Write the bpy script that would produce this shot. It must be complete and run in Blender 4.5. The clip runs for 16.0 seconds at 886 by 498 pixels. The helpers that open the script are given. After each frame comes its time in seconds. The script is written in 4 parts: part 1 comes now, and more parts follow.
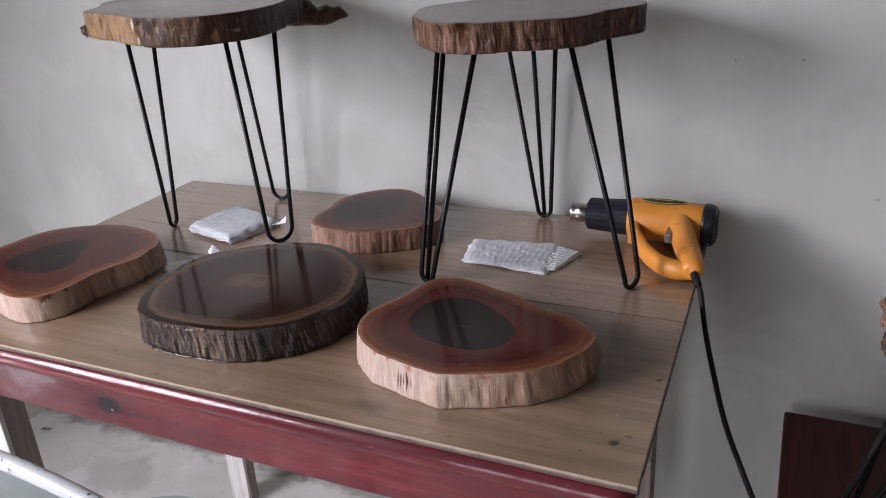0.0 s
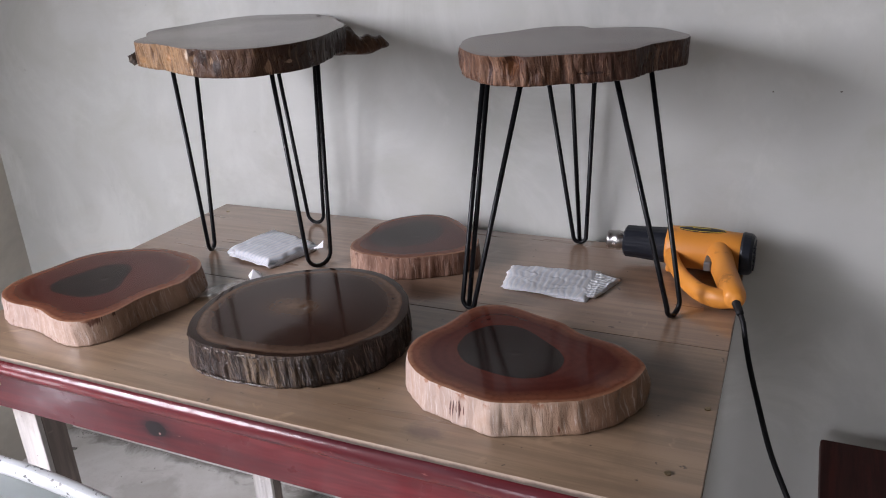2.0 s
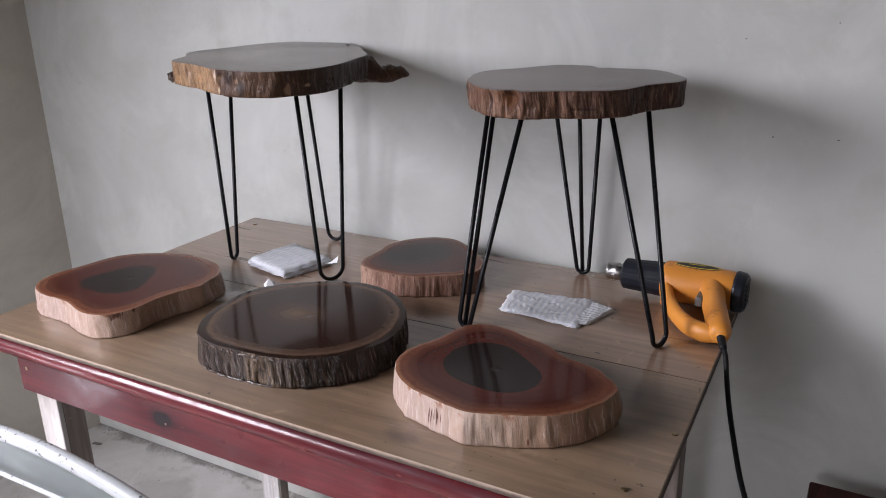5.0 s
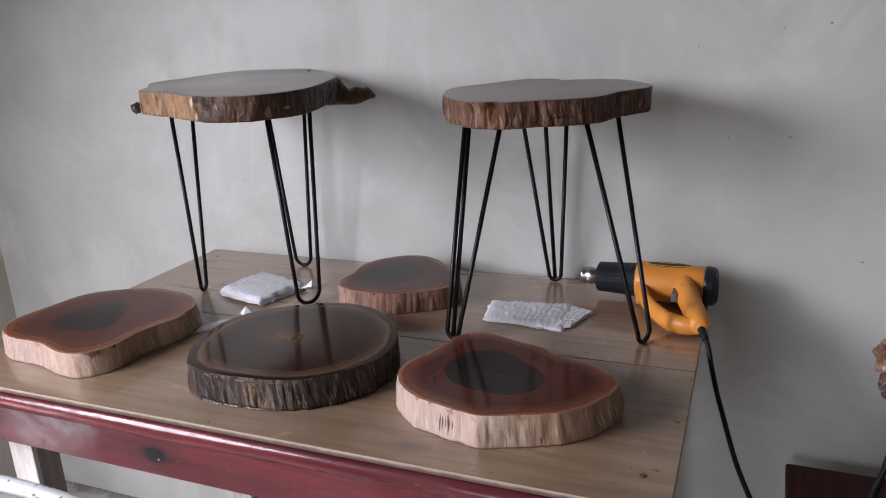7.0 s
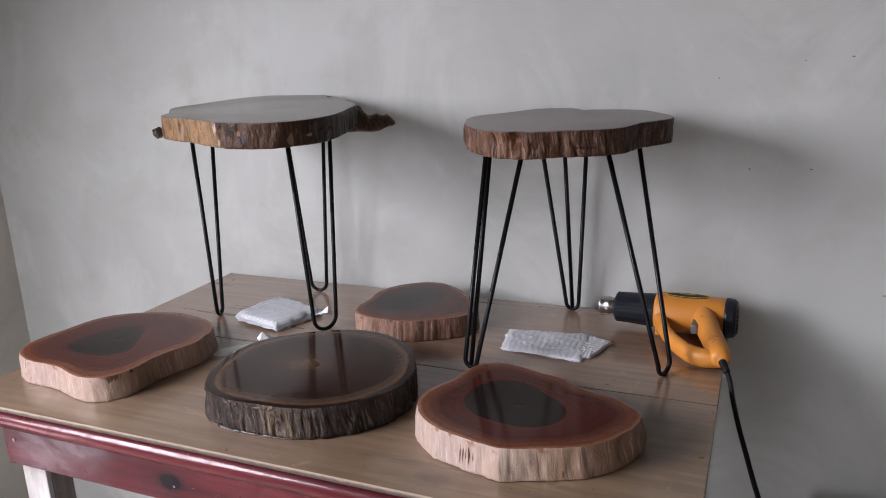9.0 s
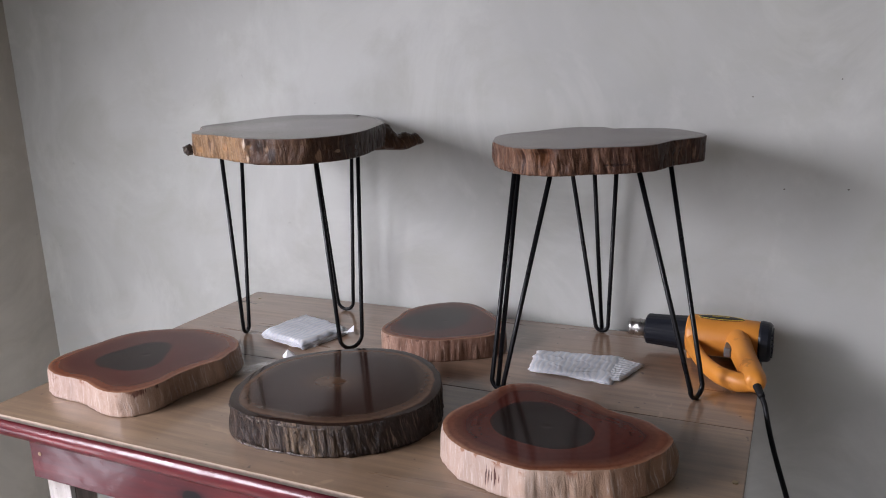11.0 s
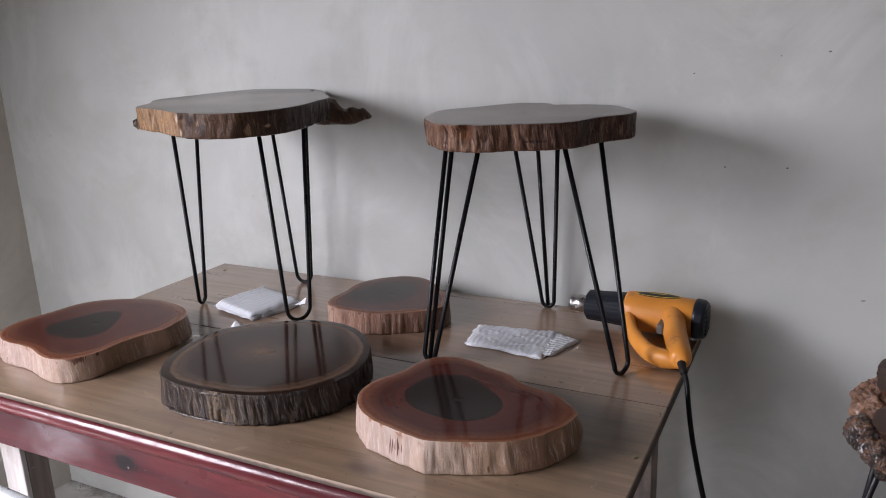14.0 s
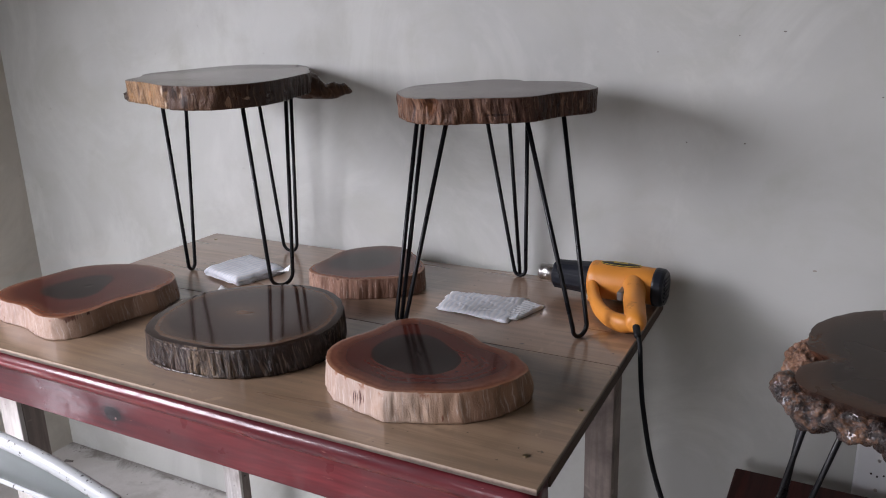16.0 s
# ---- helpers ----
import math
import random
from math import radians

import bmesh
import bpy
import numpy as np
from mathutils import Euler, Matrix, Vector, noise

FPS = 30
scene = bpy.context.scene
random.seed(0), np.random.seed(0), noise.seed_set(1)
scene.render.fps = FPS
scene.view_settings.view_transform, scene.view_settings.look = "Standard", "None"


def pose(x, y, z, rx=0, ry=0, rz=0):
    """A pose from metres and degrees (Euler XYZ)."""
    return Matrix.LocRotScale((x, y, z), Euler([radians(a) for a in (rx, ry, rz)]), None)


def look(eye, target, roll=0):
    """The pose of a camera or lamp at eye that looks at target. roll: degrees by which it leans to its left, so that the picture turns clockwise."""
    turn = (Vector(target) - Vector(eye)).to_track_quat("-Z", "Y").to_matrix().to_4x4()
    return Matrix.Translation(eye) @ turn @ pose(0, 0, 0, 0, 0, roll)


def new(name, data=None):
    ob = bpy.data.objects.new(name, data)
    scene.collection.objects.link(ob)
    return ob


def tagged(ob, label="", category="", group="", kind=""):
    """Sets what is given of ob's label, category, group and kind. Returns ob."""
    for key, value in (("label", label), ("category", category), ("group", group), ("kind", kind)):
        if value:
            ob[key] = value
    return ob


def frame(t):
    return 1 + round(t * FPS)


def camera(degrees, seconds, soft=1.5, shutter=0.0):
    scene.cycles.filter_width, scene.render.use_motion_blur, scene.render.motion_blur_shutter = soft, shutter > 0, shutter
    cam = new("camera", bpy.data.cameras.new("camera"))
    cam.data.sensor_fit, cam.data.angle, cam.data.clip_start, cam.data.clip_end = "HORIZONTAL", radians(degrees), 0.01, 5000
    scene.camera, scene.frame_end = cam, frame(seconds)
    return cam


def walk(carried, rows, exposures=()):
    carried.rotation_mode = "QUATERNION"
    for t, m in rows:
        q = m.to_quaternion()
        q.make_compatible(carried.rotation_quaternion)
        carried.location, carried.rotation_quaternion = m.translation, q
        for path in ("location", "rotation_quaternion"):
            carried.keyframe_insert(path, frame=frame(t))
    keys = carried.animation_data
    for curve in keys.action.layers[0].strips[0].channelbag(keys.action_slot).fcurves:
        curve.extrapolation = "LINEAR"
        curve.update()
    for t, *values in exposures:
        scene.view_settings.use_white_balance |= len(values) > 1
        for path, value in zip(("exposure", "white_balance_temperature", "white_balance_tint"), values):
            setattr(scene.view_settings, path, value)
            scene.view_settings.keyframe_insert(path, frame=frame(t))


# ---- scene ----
cam = camera(58.8, 16.0, soft=1.0)
PATH = [
    (0, (0.393, -1.295, 1.263), (-0.396, 0.373, 0.492), -3.6),
    (0.5, (0.393, -1.296, 1.264), (-0.428, 0.353, 0.485), -3.0),
    (1, (0.407, -1.311, 1.275), (-0.429, 0.332, 0.501), -3.1),
    (1.5, (0.392, -1.324, 1.287), (-0.446, 0.331, 0.539), -3.2),
    (2, (0.349, -1.324, 1.283), (-0.46, 0.355, 0.556), -3.4),
    (2.5, (0.327, -1.315, 1.278), (-0.392, 0.41, 0.567), -1.8),
    (3, (0.365, -1.309, 1.271), (-0.344, 0.425, 0.571), -1.8),
    (3.5, (0.446, -1.306, 1.267), (-0.387, 0.374, 0.57), -1.7),
    (4, (0.474, -1.299, 1.26), (-0.456, 0.341, 0.592), -0.5),
    (4.2, (0.476, -1.302, 1.267), (-0.487, 0.322, 0.607), -0.5),
    (6.3, (0.357, -1.428, 1.293), (-0.444, 0.306, 0.699), -2.8),
    (6.5, (0.362, -1.425, 1.287), (-0.437, 0.314, 0.707), -3.1),
    (7, (0.366, -1.413, 1.272), (-0.392, 0.344, 0.687), -3.0),
    (7.5, (0.354, -1.417, 1.274), (-0.382, 0.345, 0.679), -2.9),
    (8, (0.351, -1.413, 1.274), (-0.385, 0.347, 0.673), -3.0),
    (8.5, (0.35, -1.408, 1.275), (-0.39, 0.357, 0.694), -2.6),
    (9, (0.347, -1.415, 1.28), (-0.432, 0.35, 0.752), -2.4),
    (9.2, (0.344, -1.419, 1.28), (-0.449, 0.344, 0.771), -2.1),
    (11.3, (0.344, -1.404, 1.265), (-0.506, 0.347, 0.803), -2.4),
    (11.5, (0.346, -1.403, 1.265), (-0.5, 0.344, 0.78), -2.5),
    (12, (0.349, -1.411, 1.264), (-0.489, 0.331, 0.748), -2.4),
    (12.5, (0.349, -1.405, 1.263), (-0.486, 0.339, 0.751), -2.2),
    (13, (0.359, -1.394, 1.262), (-0.481, 0.344, 0.74), -2.7),
    (13.5, (0.404, -1.381, 1.262), (-0.455, 0.348, 0.739), -2.2),
    (14, (0.477, -1.356, 1.265), (-0.421, 0.352, 0.741), -2.2),
    (14.5, (0.52, -1.366, 1.267), (-0.401, 0.33, 0.742), -2.3),
    (15, (0.539, -1.368, 1.263), (-0.382, 0.324, 0.724), -1.6),
    (15.5, (0.554, -1.377, 1.252), (-0.36, 0.31, 0.687), -1.6),
    (16, (0.564, -1.39, 1.261), (-0.349, 0.296, 0.691), -1.8),
]
walk(cam, [(t, look(eye, target, roll)) for t, eye, target, roll in PATH], ((0, -0.07), (4.2, -0.08), (6.3, -0.13), (16, -0.13)))

# ---- daylight: an overcast sky, coming in by the wide window of the west wall, plus an added fill ----
world = bpy.data.worlds.new("sky")
scene.world = world
world.use_nodes = True
sky = world.node_tree.nodes.new("ShaderNodeTexSky")
sky.sky_type, sky.sun_disc = "NISHITA", False
sky.sun_elevation, sky.sun_rotation = radians(40), radians(250)
world.node_tree.nodes["Background"].inputs["Strength"].default_value = 0.1
world.node_tree.links.new(sky.outputs["Color"], world.node_tree.nodes["Background"].inputs["Color"])

# the low window and the low hatch of the west wall: south end, north end, foot and head
WINDOWS = ((-2.32, -1.22, 1.12, 2.0), (-1.68, -1.22, 0.0, 0.66))
# the added, unseen south opening for the fill lamp: west end, east end, foot and head
FILL_OPENING = (-0.9, 0.1, 0.0, 2.1)
# the third lamp is an added fill from the south, no known source
for eye, aim, wide, tall, watts in (((-1.6, -1.77, 1.56), (1.0, 0.65, -1.15), 1.05, 0.84, 54.0), ((-1.6, -1.45, 0.33), (1.0, 0.45, 0.0), 0.42, 0.6, 3.0), ((-0.4, -3.44, 0.85), (0.15, 1.0, -0.85), 0.9, 1.45, 21.0)):
    day = new("window_and_fill_light", bpy.data.lights.new("window_and_fill_light", "AREA"))
    day.data.shape, day.data.size, day.data.size_y = "RECTANGLE", wide, tall
    day.data.energy, day.data.color, day.data.spread = watts, (0.992, 0.965, 1.09), radians(124)
    day.matrix_world = look(eye, Vector(eye) + Vector(aim))

H = 0.766          # the top of the work table
TAU = 2 * math.pi


# ---- materials ----
def material(name, colour=(0.5, 0.5, 0.5), rough=0.5, metal=0.0, coat=0.0, gloss=0.5):
    m = bpy.data.materials.new(name)
    m.use_nodes = True
    b = m.node_tree.nodes["Principled BSDF"]
    b.inputs["Base Color"].default_value = (*colour, 1)
    b.inputs["Roughness"].default_value = rough
    b.inputs["Metallic"].default_value = metal
    b.inputs["Coat Weight"].default_value = coat
    b.inputs["Coat Roughness"].default_value = 0.06
    b.inputs["Specular IOR Level"].default_value = gloss
    return m, m.node_tree, b


def put(nt, socket, value):
    if isinstance(value, bpy.types.NodeSocket):
        nt.links.new(value, socket)
    else:
        socket.default_value = value


def calc(nt, op, a, b=0.0, c=0.0):
    n = nt.nodes.new("ShaderNodeMath")
    n.operation = op
    put(nt, n.inputs[0], a), put(nt, n.inputs[1], b), put(nt, n.inputs[2], c)
    return n.outputs[0]


def mix(nt, f, a, b, blend="MIX"):
    n = nt.nodes.new("ShaderNodeMix")
    n.data_type, n.blend_type = "RGBA", blend
    put(nt, n.inputs[0], f)
    for s, v in ((n.inputs[6], a), (n.inputs[7], b)):
        put(nt, s, v if isinstance(v, bpy.types.NodeSocket) else (*v, 1))
    return n.outputs[2]


def ramp(nt, f, stops, smooth=False):
    n = nt.nodes.new("ShaderNodeValToRGB")
    n.color_ramp.interpolation = "EASE" if smooth else "LINEAR"
    e = n.color_ramp.elements
    while len(e) < len(stops):
        e.new(0.5)
    for k, (p, c) in enumerate(stops):
        e[k].position = p
        e[k].color = (c, c, c, 1) if isinstance(c, (int, float)) else (*c, 1)
    put(nt, n.inputs[0], f)
    return n.outputs[0]


def place(nt, scale=(1, 1, 1), offset=(0, 0, 0)):
    co = nt.nodes.new("ShaderNodeTexCoord")
    mp = nt.nodes.new("ShaderNodeMapping")
    mp.inputs["Scale"].default_value = scale
    mp.inputs["Location"].default_value = offset
    nt.links.new(co.outputs["Object"], mp.inputs["Vector"])
    return mp.outputs[0]


def cloud(nt, vec, scale=5.0, detail=4.0, rough=0.55, warp=0.0):
    n = nt.nodes.new("ShaderNodeTexNoise")
    n.inputs["Scale"].default_value, n.inputs["Detail"].default_value = scale, detail
    n.inputs["Roughness"].default_value, n.inputs["Distortion"].default_value = rough, warp
    nt.links.new(vec, n.inputs["Vector"])
    return n.outputs["Fac"]


def attr(nt, name):
    n = nt.nodes.new("ShaderNodeAttribute")
    n.attribute_name = name
    return n.outputs["Fac"]


def vec(nt, x, y, z=0.0):
    n = nt.nodes.new("ShaderNodeCombineXYZ")
    put(nt, n.inputs[0], x), put(nt, n.inputs[1], y), put(nt, n.inputs[2], z)
    return n.outputs[0]


def axes(nt, v):
    n = nt.nodes.new("ShaderNodeSeparateXYZ")
    nt.links.new(v, n.inputs[0])
    return n.outputs


def relief(nt, b, height, strength=0.3, depth=0.002):
    n = nt.nodes.new("ShaderNodeBump")
    n.inputs["Strength"].default_value, n.inputs["Distance"].default_value = strength, depth
    put(nt, n.inputs["Height"], height)
    nt.links.new(n.outputs[0], b.inputs["Normal"])


def plaster(name, colour, dirt):
    m, nt, b = material(name, colour, 0.75)
    p = place(nt)
    big, fine = cloud(nt, p, 1.3, 5, 0.6, 0.6), cloud(nt, p, 60, 3)
    mid = cloud(nt, place(nt, (0.8, 1, 1), (3, 1, 0)), 6, 6, 0.62, 0.7)
    c = mix(nt, ramp(nt, big, [(0.36, 0.0), (0.64, 1.0)]), tuple(0.84 * v for v in colour), colour)
    c = mix(nt, ramp(nt, mid, [(0.48, 0.0), (0.72, 0.65)]), c, dirt)
    wash = cloud(nt, place(nt, (1, 1, 0.8), (8, 2, 5)), 3.2, 6, 0.65, 1.0)
    c = mix(nt, ramp(nt, wash, [(0.48, 0.0), (0.62, 0.7)]), c, tuple(1.1 * v for v in colour))
    speck = ramp(nt, cloud(nt, p, 33, 2), [(0.74, 0.0), (0.78, 0.35)])
    put(nt, b.inputs["Base Color"], mix(nt, speck, c, tuple(0.6 * v for v in colour)))
    put(nt, b.inputs["Roughness"], ramp(nt, mid, [(0.2, 0.55), (0.8, 0.75)]))
    relief(nt, b, calc(nt, "ADD", calc(nt, "MULTIPLY", mid, 2.0), calc(nt, "MULTIPLY", fine, 0.4)), 0.25, 0.003)
    return m


def concrete(name):
    m, nt, b = material(name, (0.4, 0.39, 0.37), 0.8)
    p = place(nt)
    big, mid, fine = cloud(nt, p, 2.2, 5, 0.6, 0.8), cloud(nt, p, 14, 6, 0.65), cloud(nt, p, 120, 3)
    c = mix(nt, ramp(nt, big, [(0.35, 0.0), (0.65, 1.0)]), (0.42, 0.4, 0.37), (0.54, 0.53, 0.51))
    c = mix(nt, ramp(nt, mid, [(0.5, 0.0), (0.75, 0.5)]), c, (0.33, 0.31, 0.28))
    x, y, z = axes(nt, p)
    d = calc(nt, "SQRT", calc(nt, "ADD", calc(nt, "POWER", calc(nt, "ADD", x, 1.1), 2), calc(nt, "POWER", calc(nt, "MULTIPLY", calc(nt, "ADD", y, 0.165), 1.3), 2)))
    d = calc(nt, "ADD", d, calc(nt, "MULTIPLY", calc(nt, "ADD", calc(nt, "SUBTRACT", mid, 0.5), calc(nt, "SUBTRACT", cloud(nt, p, 7, 3, 0.6, 1.0), 0.5)), 0.16))
    c = mix(nt, ramp(nt, d, [(0.075, 0.5), (0.12, 0.0)]), c, (0.24, 0.22, 0.19))
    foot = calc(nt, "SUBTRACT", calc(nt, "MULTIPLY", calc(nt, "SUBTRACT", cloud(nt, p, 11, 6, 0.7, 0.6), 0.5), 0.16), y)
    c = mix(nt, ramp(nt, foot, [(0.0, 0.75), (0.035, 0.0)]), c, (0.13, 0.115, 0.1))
    put(nt, b.inputs["Base Color"], mix(nt, ramp(nt, fine, [(0.6, 0.0), (0.75, 0.3)]), c, (0.25, 0.24, 0.22)))
    relief(nt, b, calc(nt, "ADD", mid, calc(nt, "MULTIPLY", fine, 0.4)), 0.4, 0.003)
    return m


def board(name, light, dark, rough=0.3, along=0, coat=0.0, scale=1.0, stain=None, smudges=()):
    """Sawn wood with its grain along one axis of the object."""
    m, nt, b = material(name, light, rough, 0, coat)
    s = [26 * scale] * 3
    s[along] = 1.6 * scale
    p = place(nt, s)
    info = nt.nodes.new("ShaderNodeObjectInfo")
    shift = nt.nodes.new("ShaderNodeVectorMath")
    nt.links.new(p, shift.inputs[0])
    nt.links.new(vec(nt, calc(nt, "MULTIPLY", info.outputs["Random"], 37.0), 0.0, 0.0), shift.inputs[1])
    q = shift.outputs[0]
    grain, fig = cloud(nt, q, 3.2, 5, 0.65), cloud(nt, q, 0.55, 4, 0.55, 1.2)
    c = mix(nt, ramp(nt, fig, [(0.32, 0.0), (0.68, 1.0)]), dark, light)
    c = mix(nt, ramp(nt, grain, [(0.4, 0.6), (0.58, 0.0)]), c, tuple(0.7 * v for v in dark))
    if coat:
        b.inputs["Coat Roughness"].default_value = 0.16
    if stain:
        blot = cloud(nt, place(nt, (1, 1, 1), (5, 2, 1)), 6, 6, 0.65, 0.5)
        c = mix(nt, ramp(nt, blot, [(0.5, 0.0), (0.68, 0.8)]), c, stain)
        r = place(nt, (1, 1, 1), (1, 7, 2))
        nick = ramp(nt, cloud(nt, r, 75, 2, 0.5), [(0.735, 0.0), (0.755, 0.8)])
        c = mix(nt, nick, c, tuple(0.35 * v for v in stain))
        drip = ramp(nt, cloud(nt, r, 16, 3, 0.6, 0.6), [(0.66, 0.0), (0.7, 0.4)])
        c = mix(nt, drip, c, tuple(1.35 * v for v in light))
    for sx, sy, wide, deep in smudges:
        x, y, z = axes(nt, place(nt))
        d = calc(nt, "SQRT", calc(nt, "ADD", calc(nt, "POWER", calc(nt, "SUBTRACT", x, sx), 2), calc(nt, "POWER", calc(nt, "MULTIPLY", calc(nt, "SUBTRACT", y, sy), 1.6), 2)))
        d = calc(nt, "ADD", calc(nt, "DIVIDE", d, wide), calc(nt, "MULTIPLY", calc(nt, "SUBTRACT", cloud(nt, place(nt), 45, 5, 0.7), 0.5), 1.6))
        c = mix(nt, ramp(nt, d, [(0.4, deep), (1.0, 0.0)]), c, (0.085, 0.058, 0.045))
    put(nt, b.inputs["Base Color"], c)
    put(nt, b.inputs["Roughness"], ramp(nt, fig, [(0.2, rough * 0.75), (0.8, rough * 1.35)]))
    relief(nt, b, grain, 0.12, 0.001)
    return m


def cut_face(name, heart, inner, outer, rim, rough=0.14, heart_edge=1.0, pith=None, rings=60.0, band=None, gloss=0.2):
    """A varnished cross cut: heartwood inside its own outline, growth rings, a paler rim."""
    m, nt, b = material(name, inner, rough, 0, 0.0, gloss)
    p = place(nt)
    wob = calc(nt, "SUBTRACT", cloud(nt, p, 9, 5, 0.6), 0.5)
    fine = cloud(nt, p, 140, 3, 0.6)
    ring = calc(nt, "ADD", attr(nt, "ring"), calc(nt, "MULTIPLY", wob, 0.1))
    core = calc(nt, "ADD", attr(nt, "heart"), calc(nt, "MULTIPLY", wob, 0.15))
    stops = [(0.4, inner), (0.78, tuple(0.78 * v for v in inner)), (0.9, tuple(0.9 * v for v in outer)), (0.955, outer), (0.99, rim)]
    if band:
        stops = [(0.5, inner), (0.76, tuple(0.8 * v for v in inner)), (0.915, band), (0.95, tuple(0.7 * v for v in inner)), (0.98, rim)]
    c = ramp(nt, ring, stops)
    wave = calc(nt, "SINE", calc(nt, "ADD", calc(nt, "MULTIPLY", ring, rings), calc(nt, "MULTIPLY", wob, 4.0)))
    c = mix(nt, calc(nt, "MULTIPLY", calc(nt, "ADD", wave, 1.0), 0.09), c, tuple(0.35 * v for v in inner))
    c = mix(nt, ramp(nt, calc(nt, "MULTIPLY", core, 0.5), [(0.482 * heart_edge, 1.0), (0.506 * heart_edge, 0.0)]), c, heart)
    if pith:
        c = mix(nt, ramp(nt, core, [(0.1, 0.8), (1.0, 0.0)]), c, pith)
    c = mix(nt, ramp(nt, fine, [(0.5, 0.0), (0.7, 0.35)]), c, tuple(0.5 * v for v in inner))
    put(nt, b.inputs["Base Color"], c)
    put(nt, b.inputs["Roughness"], ramp(nt, cloud(nt, p, 4, 4), [(0.3, rough * 0.8), (0.7, rough * 1.3)]))
    relief(nt, b, calc(nt, "ADD", cloud(nt, p, 12, 3), calc(nt, "MULTIPLY", fine, 0.06)), 0.05, 0.002)
    return m


def edge_wood(name, around, dark, pale, rough=0.5, gloss=0.35, streak=0.6, spots=(), chip=None, slant=0.0, patch=0.4, deep=1.0, bands=0.0):
    """The split or barked side of a slice: upright fibres. around: colours by the turn round it (0 to 1);
    spots: (turn, height, size in turns, size in height, colour); chip: bark left along the upper rim."""
    m, nt, b = material(name, dark, rough, 0, 0.0, gloss)
    arc, turn, high = attr(nt, "arc"), attr(nt, "turn"), attr(nt, "high")
    flat = vec(nt, arc, calc(nt, "MULTIPLY", high, 0.04))
    low, blot = cloud(nt, flat, 28, 4, 0.6, 0.4), cloud(nt, flat, 75, 5, 0.65, 0.8)
    sway = calc(nt, "ADD", calc(nt, "MULTIPLY", calc(nt, "SUBTRACT", low, 0.5), 0.009), calc(nt, "MULTIPLY", high, slant))
    run = calc(nt, "ADD", arc, sway)
    p = vec(nt, run, calc(nt, "MULTIPLY", high, 0.002))
    q = vec(nt, run, calc(nt, "MULTIPLY", high, 0.003), 3.0)
    fib, mid, light = cloud(nt, p, 620, 3, 0.6), cloud(nt, p, 110, 5, 0.65, 0.4), cloud(nt, q, 330, 4, 0.65)
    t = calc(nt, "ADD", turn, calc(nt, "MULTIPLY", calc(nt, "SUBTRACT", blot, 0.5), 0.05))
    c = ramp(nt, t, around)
    c = mix(nt, ramp(nt, blot, [(0.52, 0.0), (0.64, patch)]), c, dark)
    if bands:
        wide = cloud(nt, vec(nt, calc(nt, "ADD", run, calc(nt, "MULTIPLY", blot, 0.004)), calc(nt, "MULTIPLY", high, 0.006), 7.0), 62, 2, 0.5)
        c = mix(nt, ramp(nt, wide, [(0.5, 0.0), (0.545, bands)]), c, dark)
        c = mix(nt, ramp(nt, wide, [(0.36, 0.6 * bands), (0.41, 0.0)]), c, pale)
    c = mix(nt, ramp(nt, mid, [(0.42, streak), (0.58, 0.0)]), c, dark)
    c = mix(nt, ramp(nt, fib, [(0.4, streak * 0.8), (0.55, 0.0)]), c, dark)
    c = mix(nt, ramp(nt, light, [(0.55, 0.0), (0.68, 0.55)]), c, pale)
    for t0, h0, wt, wh, colour in spots:
        d = calc(nt, "SQRT", calc(nt, "ADD", calc(nt, "POWER", calc(nt, "MULTIPLY", calc(nt, "SUBTRACT", turn, t0), 1 / wt), 2), calc(nt, "POWER", calc(nt, "MULTIPLY", calc(nt, "SUBTRACT", high, h0), 1 / wh), 2)))
        d = calc(nt, "ADD", d, calc(nt, "MULTIPLY", calc(nt, "ADD", calc(nt, "SUBTRACT", mid, 0.5), calc(nt, "SUBTRACT", fib, 0.5)), 2.6))
        c = mix(nt, ramp(nt, d, [(0.65, 0.9), (0.95, 0.0)]), c, colour)
    if chip:
        edge = calc(nt, "MULTIPLY", ramp(nt, high, [(0.78, 0.0), (0.93, 1.0)]), ramp(nt, cloud(nt, flat, 55, 4, 0.6), [(0.55, 0.0), (0.6, 1.0)]))
        c = mix(nt, edge, c, chip)
    put(nt, b.inputs["Base Color"], c)
    put(nt, b.inputs["Roughness"], ramp(nt, blot, [(0.35, rough * 0.7), (0.65, rough * 1.3)]))
    relief(nt, b, calc(nt, "ADD", calc(nt, "ADD", mid, blot), calc(nt, "MULTIPLY", fib, 0.6)), 0.55, 0.0018 * deep)
    return m


def painted(name, colour, rough=0.4, wear=None, amount=0.66, metal=0.0, scale=40, gloss=0.5):
    m, nt, b = material(name, colour, rough, metal, 0.0, gloss)
    p = place(nt)
    n, fine = cloud(nt, p, scale, 5, 0.65), cloud(nt, p, 300, 2)
    c = mix(nt, ramp(nt, cloud(nt, p, 9, 4), [(0.3, 0.0), (0.7, 1.0)]), tuple(0.86 * v for v in colour), colour)
    if wear:
        c = mix(nt, ramp(nt, n, [(amount, 0.0), (amount + 0.025, 1.0)]), c, wear)
    put(nt, b.inputs["Base Color"], c)
    put(nt, b.inputs["Roughness"], ramp(nt, n, [(0.3, rough * 0.8), (0.7, rough * 1.25)]))
    relief(nt, b, calc(nt, "ADD", n, calc(nt, "MULTIPLY", fine, 0.3)), 0.1, 0.001)
    return m


